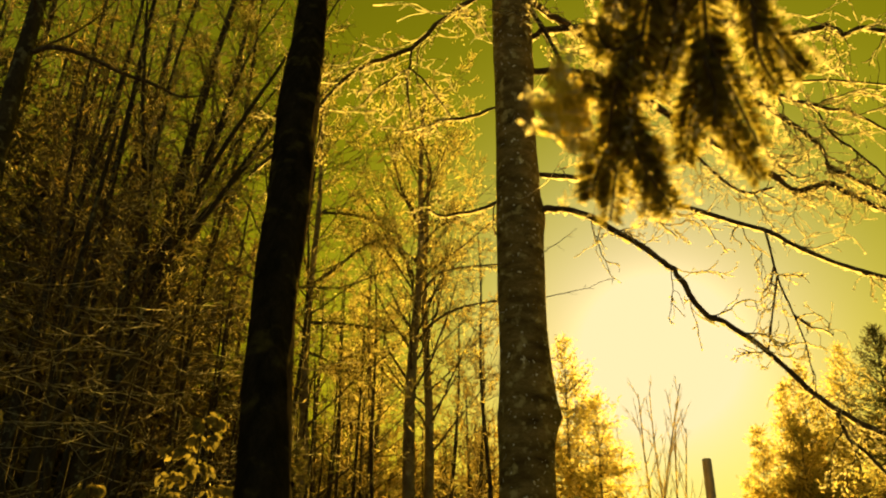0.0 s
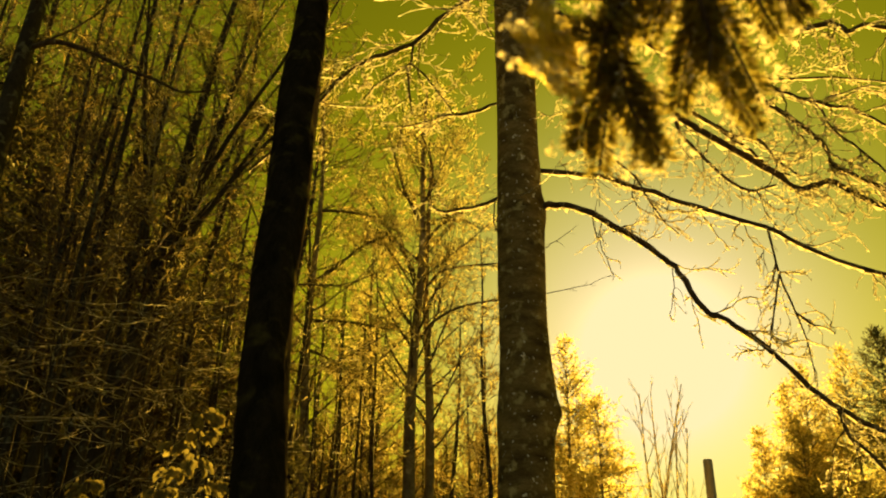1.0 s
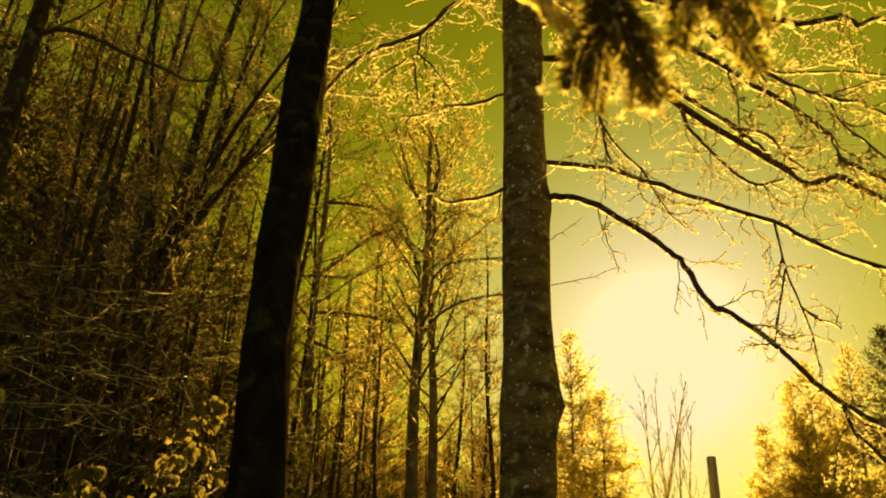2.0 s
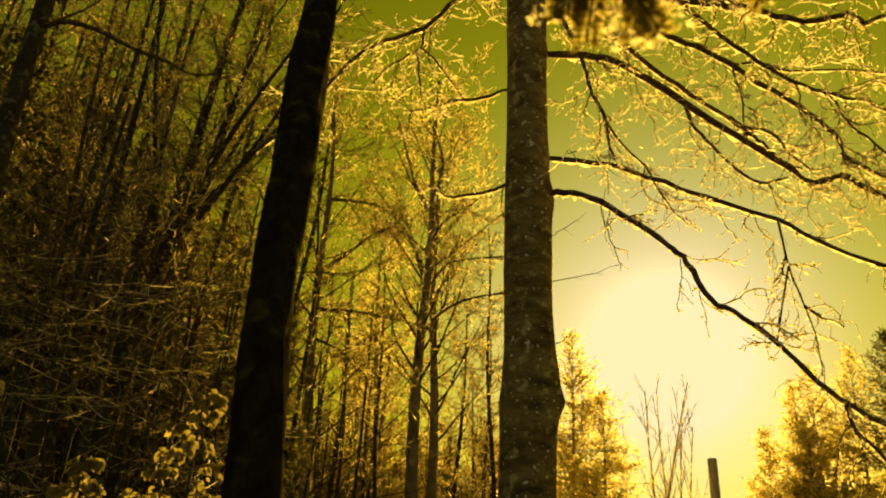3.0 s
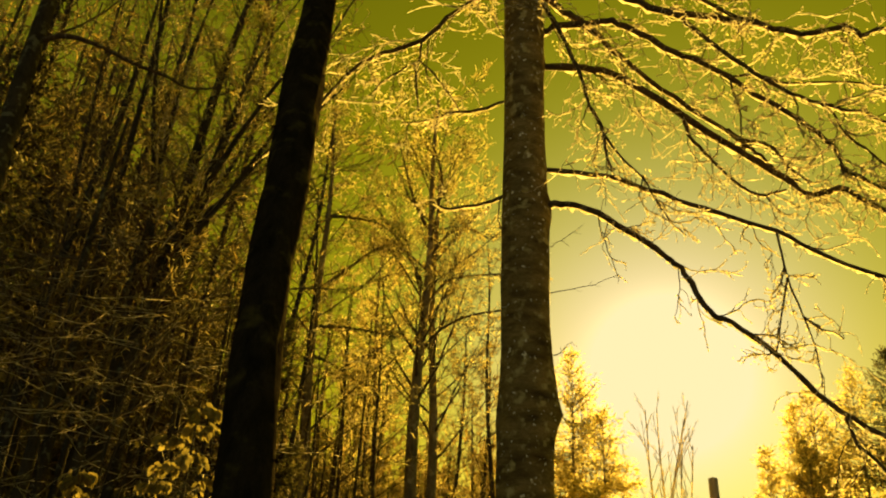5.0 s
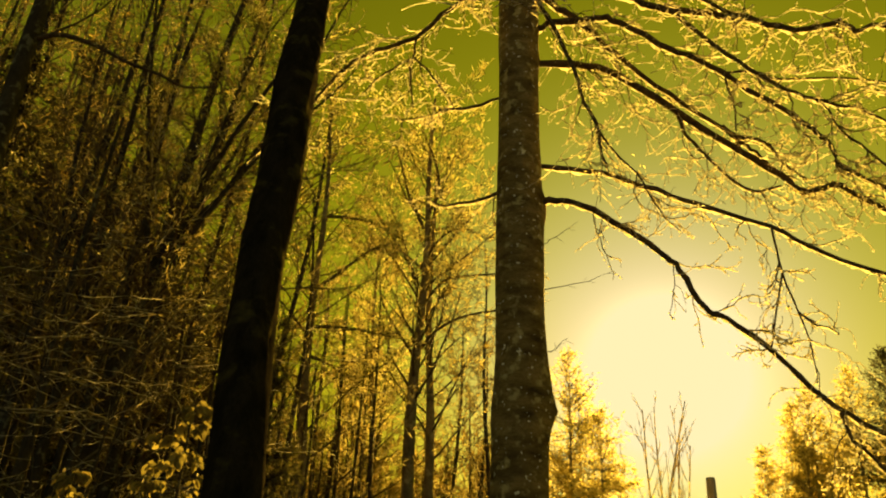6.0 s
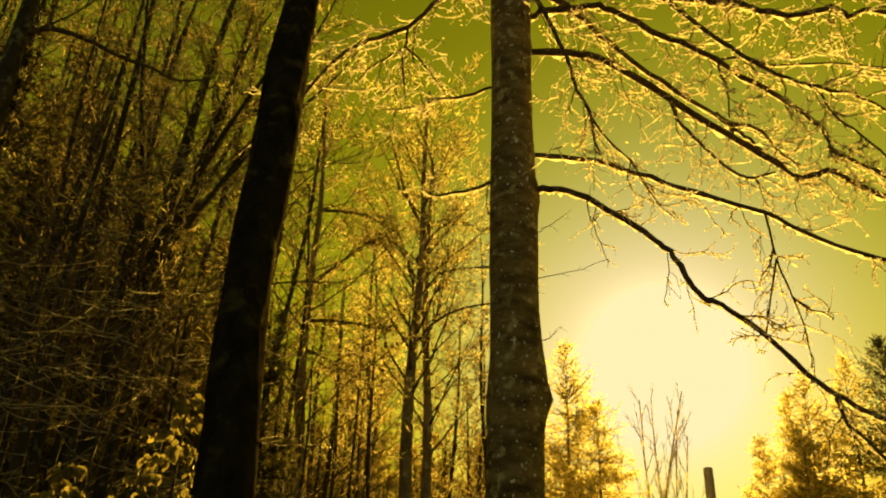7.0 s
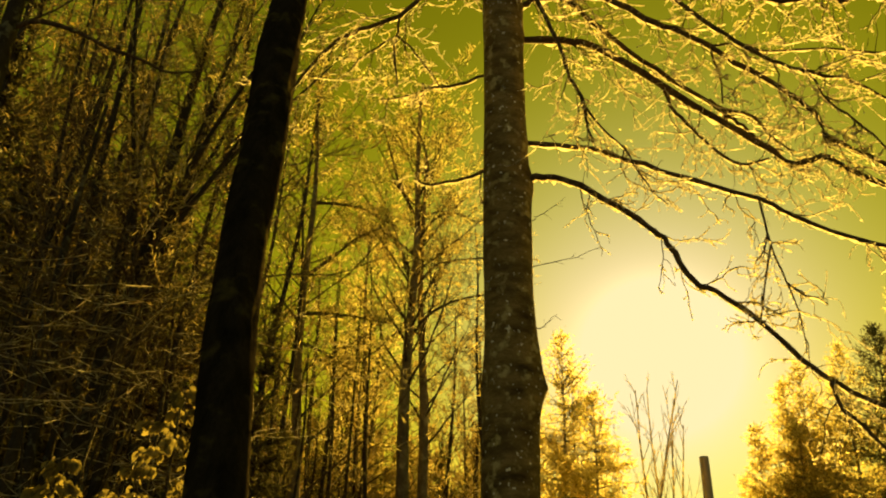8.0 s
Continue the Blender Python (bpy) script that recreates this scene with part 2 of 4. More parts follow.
def part(name, tubes, mat, parent, label="", smooth=True):
    ob = new(name, tubes.mesh(name, mat, smooth))
    ob.parent = parent
    if label:
        tagged(ob, label)
    if name in ("twig_spray", "foliage", "needles", "side_shoot", "branch_work", "bough_work", "crown", "rime", "bark_flake"):
        tagged(ob, kind="stuff")
    return ob


def curve(points, steps=4):
    """A smooth line through a few control points."""
    p = np.asarray(points, float)
    p = np.vstack([2 * p[0] - p[1], p, 2 * p[-1] - p[-2]])
    out = []
    for i in range(1, len(p) - 2):
        for k in range(steps):
            t = k / steps
            out.append(0.5 * (2 * p[i] + (p[i + 1] - p[i - 1]) * t + (2 * p[i - 1] - 5 * p[i] + 4 * p[i + 1] - p[i + 2]) * t * t
                              + (3 * p[i] - p[i - 1] - 3 * p[i + 1] + p[i + 2]) * t ** 3))
    out.append(p[-2])
    return np.array(out)


def unit(v):
    return v / (math.sqrt(v[0] * v[0] + v[1] * v[1] + v[2] * v[2]) + 1e-9)


def wander(rng, p, d, length, n, loose, lift):
    """A crooked line that starts at p towards d and is bent by lift (m per step)."""
    pts, d = [np.array(p, float)], unit(np.array(d, float))
    for _ in range(n):
        d = unit(d + rng.normal(size=3) * loose + np.array((0, 0, lift)))
        pts.append(pts[-1] + d * length / n)
    return np.array(pts)


def spray(rng, wood, leaves, pts, r0, length, count, level, lift=0.0, loose=0.22, start=0.15, leaf_size=0.05, leaf_odds=0.5, fan=0.9, thin=0.0035, flat=0.6, crust=0):
    """Side shoots along a branch, with finer shoots and leaves on them."""
    m = len(pts)
    side = rng.choice((-1, 1))
    for k in range(count):
        s = start + (1 - start) * (k + rng.random()) / count
        i = min(int(s * (m - 1)), m - 2)
        f = s * (m - 1) - i
        p = pts[i] * (1 - f) + pts[i + 1] * f
        t = unit(pts[i + 1] - pts[i])
        side = -side
        out = unit(np.array((t[1], -t[0], 0.0)) * side + rng.normal(size=3) * flat)
        d = unit(t * 0.8 + out * fan)
        ln = length * (1.15 - 0.7 * s) * rng.uniform(0.5, 1.25)
        n = (7 if crust else 4) if level > 0 else (4 if crust else 2)
        line = wander(rng, p, d, ln, n, loose, lift)
        r = max(r0 * (1 - 0.5 * s), thin)
        wood.tube(line, np.linspace(r, thin * 0.6, n + 1), 4 if level > 1 else 3)
        if level > 0:
            spray(rng, wood, leaves, line, r * 0.5, ln * 0.5, max(3, int(count * 0.55)) if not crust else 4, level - 1, lift, loose, 0.2, leaf_size, leaf_odds, fan, thin, flat, crust)
        if crust:
            leaves.fringe(curve(line, 2), np.full(2 * len(line) - 1, 0.006), rng)
            leaves.rime(line, crust, 0.018, rng)
        elif leaves is not None:
            # mostly thin rimed twiglets that go on along the shoot, and a few last leaves
            for near, q in zip(line[:-1], line[1:]):
                for _ in range(2):
                    if rng.random() < leaf_odds:
                        at = q - (q - near) * rng.random()
                        if rng.random() < 0.12:
                            leaves.leaf(at, rng.normal(size=3) + np.array((0, 0, -0.6)), leaf_size * rng.uniform(0.5, 1.1), 0.3, rng)
                        else:
                            leaves.leaf(at, unit(q - near) + rng.normal(size=3) * 0.5, leaf_size * rng.uniform(1.3, 3.2), 0.038, rng)


def trunk_lumps(seed, amount=0.07, scale=2.2):
    def f(p, a):
        out = np.ones((len(p), len(a)))
        for i, q in enumerate(p):
            for j, b in enumerate(a):
                v = Vector((math.cos(b) * 0.5 + seed, math.sin(b) * 0.5, q[2] * 0.6)) * scale
                out[i, j] += amount * noise.fractal(v, 0.8, 2.1, 4)
        return out
    return f


# ---------------------------------------------------------------- ground
def ground_height(x, y):
    """Level by the path, rising gently into the wood."""
    d = math.hypot(x, y)
    rise = max(0.0, min(1.0, (d - 25) / 120))
    away = max(0.0, min(1.0, (-x + 0.3 * y) / 60 - 0.1))
    return 9.0 * rise * rise * (3 - 2 * rise) * away + 0.12 * noise.noise(Vector((x * 0.15, y * 0.15, 0)))


def make_ground():
    rings, spokes = [0.0, 2, 4, 7, 11, 16, 22, 30, 40, 55, 75, 100, 140, 200, 320, 600, 1200, 2600], 64
    v, f = [(0, 0, ground_height(0, 0))], []
    for r in rings[1:]:
        for k in range(spokes):
            a = 2 * math.pi * k / spokes
            x, y = r * math.cos(a), r * math.sin(a)
            v.append((x, y, ground_height(x, y)))
    for k in range(spokes):
        f.append((0, 1 + k, 1 + (k + 1) % spokes))
    for i in range(len(rings) - 2):
        for k in range(spokes):
            n = (k + 1) % spokes
            f.append((1 + i * spokes + k, 1 + (i + 1) * spokes + k, 1 + (i + 1) * spokes + n, 1 + i * spokes + n))
    me = bpy.data.meshes.new("ground")
    me.from_pydata(v, [], f)
    me.polygons.foreach_set("use_smooth", [True] * len(f))
    me.materials.append(GROUND)
    tagged(new("ground", me), "brown forest floor covered in leaf litter and moss", "ground", kind="structure")


make_ground()


# ---------------------------------------------------------------- the beech by the path
def local(points, base):
    return np.asarray(points, float) - np.asarray(base, float)


def make_path_beech():
    rng = np.random.default_rng(11)
    base = (0.68, 5.65, ground_height(0.68, 5.65))
    tree = thing("beech_tree", base, "grey beech with a mottled trunk and long drooping bare limbs", "tree")
    # trunk with its root flare and the collar of a lost limb
    zs = np.concatenate([np.linspace(-0.2, 1.2, 8), np.linspace(1.4, 7.6, 60), np.linspace(7.9, 13, 14)])
    ax = np.interp(zs, [0, 2.7, 3.3, 3.9, 4.5, 5.5, 6.9, 13], [0.0, -0.005, 0.005, -0.012, -0.015, -0.033, -0.049, -0.2])
    ra = np.interp(zs, [-0.2, 0.3, 1.0, 2.7, 3.05, 3.3, 3.6, 4.0, 4.75, 5.0, 5.5, 6.9, 9, 13], [0.36, 0.26, 0.205, 0.184, 0.186, 0.192, 0.178, 0.170, 0.176, 0.168, 0.156, 0.165, 0.12, 0.03])
    pts = np.stack([ax, 0.02 * np.sin(zs * 0.9), zs], 1)
    rough_bark = trunk_lumps(3.1, 0.05, 2.6)

    def lumps(p, a):
        out = rough_bark(p, a)
        for z0, a0, amp, dz, da in ((3.27, math.pi, 0.26, 0.085, 0.45), (3.45, math.pi, 0.08, 0.2, 0.7), (4.83, math.pi, 0.2, 0.1, 0.5), (3.2, 0.0, 0.05, 0.15, 0.6), (5.18, math.pi, 0.06, 0.06, 0.3), (6.2, math.pi, 0.08, 0.08, 0.3), (6.55, math.pi, 0.08, 0.08, 0.3)):
            for i, q in enumerate(p):
                w = math.exp(-((q[2] - z0) / dz) ** 2) * amp
                if w > 1e-3:
                    d = np.abs((a - a0 + math.pi) % (2 * math.pi) - math.pi)
                    out[i] += w * np.exp(-(d / da) ** 2)
        return out

    tb = Tubes()
    tb.tube(pts, ra, 28, lumps)
    part("trunk", tb, BARK_BEECH, tree, "mottled grey bark with pale lichen and a knob")
    # main limbs: first and last radius, control points
    limbs = [
        (0.035, 0.025, [(0.74, 5.65, 6.20), (1.13, 5.69, 6.25), (1.44, 5.73, 6.22), (1.91, 5.80, 5.95), (2.37, 5.87, 5.67), (2.78, 5.94, 5.45), (2.98, 5.97, 5.32), (3.16, 5.99, 5.38), (3.31, 6.01, 5.42), (3.62, 6.05, 5.27), (4.1, 6.10, 5.1)]),
        (0.037, 0.008, [(0.62, 5.65, 7.2), (0.93, 5.71, 6.91), (1.13, 5.75, 6.82), (1.48, 5.84, 6.52), (1.97, 5.95, 6.20), (2.46, 6.05, 5.92), (2.78, 6.11, 5.87), (2.95, 6.16, 5.70), (3.14, 6.20, 5.60)]),
        (0.021, 0.007, [(2.39, 6.00, 5.94), (2.54, 6.03, 5.82), (2.68, 6.07, 5.74), (2.87, 6.12, 5.59), (3.02, 6.15, 5.56)]),
        (0.033, 0.016, [(0.68, 5.65, 6.5), (0.89, 5.63, 6.62), (1.28, 5.58, 6.66), (1.47, 5.56, 6.61), (1.85, 5.50, 6.31), (2.04, 5.47, 6.20), (2.41, 5.41, 5.87), (2.74, 5.35, 5.56), (2.92, 5.31, 5.29), (2.93, 5.29, 5.14), (3.17, 5.25, 4.96), (3.6, 5.18, 4.65)]),
        (0.035, 0.017, [(0.62, 5.60, 7.49), (0.95, 5.53, 7.21), (1.46, 5.41, 6.78), (1.78, 5.33, 6.57), (2.11, 5.26, 6.48), (2.36, 5.20, 6.41), (2.51, 5.16, 6.31), (2.77, 5.09, 6.22), (3.01, 5.04, 6.26), (3.11, 5.01, 6.15), (3.26, 4.97, 6.19), (3.7, 4.88, 6.05)]),
        (0.020, 0.008, [(1.80, 5.3, 6.53), (1.88, 5.24, 6.39), (2.18, 5.18, 6.00), (2.43, 5.14, 5.76), (2.61, 5.11, 5.62), (2.90, 5.07, 5.50), (3.03, 5.05, 5.47), (3.27, 5.00, 5.26)]),
        (0.011, 0.006, [(2.25, 5.42, 6.03), (2.44, 5.37, 6.01), (2.66, 5.34, 5.93), (3.06, 5.27, 5.92), (3.53, 5.20, 5.83)]),
        (0.021, 0.013, [(0.62, 5.55, 8.0), (1.2, 5.4, 7.35), (1.61, 5.30, 6.96), (1.92, 5.24, 6.71), (2.22, 5.19, 6.44), (2.35, 5.19, 6.40)]),
        (0.022, 0.010, [(0.66, 5.62, 7.1), (0.80, 5.57, 6.80), (0.94, 5.52, 6.41), (1.08, 5.45, 5.94), (1.11, 5.41, 5.69), (1.19, 5.37, 5.46), (1.25, 5.30, 5.01)]),
        (0.011, 0.004, [(1.12, 5.41, 5.66), (1.22, 5.36, 5.36), (1.35, 5.32, 5.11), (1.46, 5.29, 4.96), (1.59, 5.24, 4.64), (1.71, 5.20, 4.46)]),
        (0.021, 0.013, [(0.68, 5.65, 5.17), (0.94, 5.60, 5.18), (1.35, 5.50, 5.06), (1.72, 5.39, 4.86), (2.07, 5.28, 4.67), (2.40, 5.17, 4.48), (2.69, 5.05, 4.23), (3.2, 4.87, 3.98)]),
        (0.025, 0.014, [(0.66, 5.63, 4.78), (0.87, 5.57, 4.86), (1.05, 5.54, 4.84), (1.32, 5.47, 4.66), (1.61, 5.39, 4.39), (1.73, 5.35, 4.24), (1.85, 5.28, 3.94), (1.98, 5.24, 3.85), (2.24, 5.15, 3.58), (2.44, 5.06, 3.29), (2.69, 4.96, 3.08), (3.0, 4.87, 2.95)]),
        (0.015, 0.009, [(2.52, 5.03, 3.2), (2.54, 5.03, 3.11), (2.54, 5.00, 3.03), (2.59, 4.98, 2.97), (2.75, 4.88, 2.7)]),
        (0.016, 0.009, [(1.95, 5.81, 5.95), (2.01, 5.83, 5.76), (2.11, 5.80, 5.56), (2.28, 5.76, 5.31), (2.47, 5.73, 5.15), (2.68, 5.70, 5.19)]),
        (0.011, 0.006, [(2.25, 5.45, 6.03), (2.23, 5.37, 5.83), (2.25, 5.34, 5.65), (2.22, 5.30, 5.39)]),
        (0.010, 0.007, [(2.72, 5.095, 5.58), (2.82, 5.08, 5.47), (2.86, 5.06, 5.29), (3.01, 5.02, 5.09), (3.2, 4.98, 4.8)]),
        (0.009, 0.003, [(2.33, 5.19, 4.52), (2.32, 5.10, 4.14), (2.36, 5.05, 3.85), (2.40, 5.02, 3.58), (2.39, 5.00, 3.36)]),
        (0.007, 0.005, [(2.32, 5.10, 4.14), (2.25, 5.11, 3.86), (2.20, 5.16, 3.6)]),
        (0.027, 0.012, [(0.62, 5.65, 7.5), (0.36, 5.69, 7.08), (0.05, 5.73, 6.81), (-0.22, 5.77, 6.52), (-0.55, 5.80, 6.36), (-0.73, 5.83, 6.28), (-0.92, 5.86, 6.02), (-1.14, 5.90, 5.69), (-1.5, 5.95, 5.3)]),
        (0.012, 0.007, [(-0.22, 5.77, 6.52), (-0.23, 5.80, 6.32), (-0.25, 5.80, 6.17), (-0.20, 5.80, 5.80)]),
        (0.010, 0.005, [(-0.23, 5.80, 6.32), (-0.39, 5.82, 6.21), (-0.52, 5.83, 6.09), (-0.63, 5.85, 5.95)]),
        (0.010, 0.005, [(-0.23, 5.80, 6.32), (-0.10, 5.77, 6.16), (0.05, 5.73, 5.91), (0.14, 5.70, 5.74)]),
        (0.014, 0.005, [(0.6, 5.65, 5.88), (0.28, 5.69, 5.76), (0.06, 5.73, 5.75), (-0.08, 5.76, 5.70), (-0.33, 5.80, 5.67)]),
        (0.017, 0.006, [(0.6, 5.65, 5.0), (0.35, 5.71, 4.92), (0.10, 5.80, 4.90), (-0.03, 5.85, 4.98)]),
        (0.008, 0.003, [(0.5, 5.66, 6.45), (0.42, 5.68, 6.62), (0.3, 5.7, 6.9)]),
    ]
    for k, (r0, r1, ctrl) in enumerate(limbs):
        if r0 > 0.026:
            r0, r1 = r0 * 0.88, r1 * 0.88
        line = curve(local(ctrl, base), 4)
        line[2:-1] += rng.normal(size=line[2:-1].shape) * min(0.006, r0 * 0.25)
        wood = Tubes()
        wood.tube(line, np.linspace(r0, r1, len(line)) * (1 + 0.08 * rng.normal(size=len(line)).clip(-1, 1)), 8)
        span = float(np.linalg.norm(np.diff(line, axis=0), axis=1).sum())
        twigs, rime, clump = Tubes(), Tubes(), Tubes()
        low = k in (10, 11)
        leftward = 18 <= k <= 23
        bare = 0.22 if low else 0.1
        # crooked dark branchlets that hang from the limb, each with its fine rimed twigs
        for j in range(max(2, int(span * (3.0 if low else 3.6 if leftward else 6.0)))):
            f = bare + (1 - bare) * rng.random()
            i = min(int(f * (len(line) - 1)), len(line) - 2)
            along = unit(line[i + 1] - line[i])
            d = along * 0.75 + rng.normal(size=3) * np.array((0.35, 0.6, 0.3)) + np.array((0, 0, rng.choice((-0.55, 0.3), p=(0.72, 0.28))))
            ln = rng.uniform(0.25, 1.0) * (1.15 - 0.45 * f) * (0.8 if span > 1 else 0.55)
            small = wander(rng, line[i], d, ln, 9, 0.3, -0.04)
            rr = rng.uniform(0.0035, 0.0065)
            wood.tube(small, np.linspace(rr, 0.0022, 10), 4)
            for m in rng.choice(np.arange(2, 9), 2, replace=False):
                fork = wander(rng, small[m], unit(small[m] - small[m - 1]) + rng.normal(size=3) * 0.6, ln * rng.uniform(0.25, 0.5), 6, 0.3, -0.03)
                wood.tube(fork, np.linspace(rr * 0.6, 0.0018, 7), 3)
                rime.fringe(curve(fork, 2)[2:], np.full(11, rng.uniform(0.003, 0.008)), rng)
            rime.fringe(curve(small + np.array((0, 0.4, -0.7)) * rr * 0.8, 2)[3:], np.full(16, rng.uniform(0.004, 0.011)), rng)
            spray(rng, twigs, rime, small, 0.0028, ln * 0.42, 4 if low else 6, 0, -0.06, 0.34, 0.15, fan=0.8, thin=0.0022, flat=0.9, crust=3)
            # snow caught in the twigs, with some brown leaves in it
            if not low and rng.random() < 0.42:
                c = small[rng.integers(4, 10)]
                for _ in range(rng.integers(14, 34)):
                    q = c + rng.normal(size=3) * np.array((0.055, 0.05, 0.035))
                    clump.leaf(q, rng.normal(size=3) + np.array((0.5, 0, -0.5)), rng.uniform(0.014, 0.038), 0.16, rng)
        limb = part("limb", wood, TWIG_LIMB, tree)
        many = max(3, int(span * (2.0 if low else 4.5 if leftward else 3.0)))
        spray(rng, twigs, rime, line, r0 * 0.2, 0.75 if span > 1 else 0.4, many, 1, -0.07, 0.32, bare, fan=0.65, thin=0.0026, flat=0.9, crust=3)
        # the crust of rime along the lower side
        thick = np.linspace(r0, r1, len(line))
        rime.fringe(curve(line + np.array((0, 0.57, -0.82)) * thick[:, None] * 0.9, 3)[6:], np.interp(np.linspace(0, 1, (len(line) - 1) * 3 + 1), np.linspace(0, 1, len(line)), thick * 0.5 + 0.004)[6:], rng)
        rime.rime(line[3:] + np.array((0, 0.3, -0.8)) * r0, 6, 0.028 if leftward else 0.02, rng, 0.4)
        part("twig_spray", twigs, TWIG_FROST, limb, "fine crooked rimed twigs")
        part("rime", rime, LEAF_FROST, limb, "pale blades of frost", False)
        if clump.blades:
            part("foliage", clump, LEAF, limb, "clumps of snow and dry golden leaves", False)
    # small shoots straight from the trunk
    shoots = Tubes()
    for ctrl in ([(0.15, -0.03, 4.16), (0.37, -0.10, 4.18), (0.63, -0.15, 4.28)], [(0.14, -0.03, 4.52), (0.25, -0.05, 4.58), (0.40, -0.07, 4.71)], [(0.15, -0.03, 3.68), (0.22, -0.05, 3.71), (0.31, -0.07, 3.79)]):
        line = curve(ctrl, 3)
        line[1:-1] += rng.normal(size=line[1:-1].shape) * 0.008
        shoots.tube(line, np.linspace(0.004, 0.0015, 7), 4)
        spray(rng, shoots, None, line, 0.003, 0.12, 4, 0, 0.02, 0.2, 0.2, thin=0.0015)
    part("side_shoot", shoots, TWIG, tree)
    return tree


make_path_beech()


# ---------------------------------------------------------------- the dark leaning trunk
def make_leaning_tree():
    rng = np.random.default_rng(5)
    base = (-0.40, 2.75, ground_height(-0.40, 2.75))
    tree = thing("leaning_tree", base, "dark rough-barked tree trunk that leans over beside the path", "tree")
    zs = np.concatenate([np.linspace(-0.2, 1.2, 8), np.linspace(1.4, 6, 56), np.linspace(6.3, 11, 12)])
    ax = np.interp(zs, [0, 1, 2, 2.5, 3, 3.5, 4, 4.5, 5, 5.6, 7.5, 11], [-0.40, -0.475, -0.587, -0.656, -0.722, -0.763, -0.782, -0.826, -0.868, -0.893, -1.03, -1.2]) - base[0]
    ay = np.interp(zs, [0, 1, 2, 7, 11], [2.75, 2.96, 3.28, 5.19, 6.4]) - base[1]
    ra = np.interp(zs, [-0.2, 0.3, 1.0, 2, 2.5, 3, 3.5, 4, 4.5, 5, 5.6, 11], [0.30, 0.19, 0.128, 0.113, 0.110, 0.106, 0.110, 0.117, 0.122, 0.126, 0.118, 0.03])
    tb = Tubes()
    tb.tube(np.stack([ax, ay + 0.01 * np.sin(zs), zs], 1), ra, 40, trunk_lumps(8.4, 0.09, 4.6))
    part("trunk", tb, BARK_DARK, tree, "dark furrowed bark with green moss flecks")
    # loose flakes of bark and moss on the trunk
    flakes = Tubes()
    for _ in range(170):
        z = rng.uniform(1.6, 5.6) - 0.4 * rng.random() ** 2
        a = rng.uniform(-math.pi, 0.25)
        r = np.interp(z, zs, ra) * 1.02
        p = np.array((np.interp(z, zs, ax) + r * math.cos(a), np.interp(z, zs, ay) + r * math.sin(a), z))
        flakes.leaf(p, np.array((math.cos(a) * 0.25, math.sin(a) * 0.25, -1)) + rng.normal(size=3) * 0.3, rng.uniform(0.015, 0.04), 0.16, rng)
    part("bark_flake", flakes, BARK_DARK, tree, "loose flakes of brown bark and moss", False)
    for k in range(14):
        z = 6.7 + k * 0.3
        a = k * 2.4
        line = wander(rng, (np.interp(z, zs, ax), np.interp(z, zs, ay), z), (math.cos(a), math.sin(a), 0.6), 1.9 - k * 0.08, 8, 0.12, 0.03)
        wood, leaves = Tubes(), Tubes()
        wood.tube(line, np.linspace(0.03 - k * 0.001, 0.006, 9), 6)
        spray(rng, wood, leaves, line, 0.008, 0.55, 9, 1, 0.0, leaf_size=0.035, leaf_odds=0.5)
        limb = part("limb", wood, TWIG_LIMB, tree)
        part("foliage", leaves, LEAF_FROST, limb, "", False)
    return tree


make_leaning_tree()


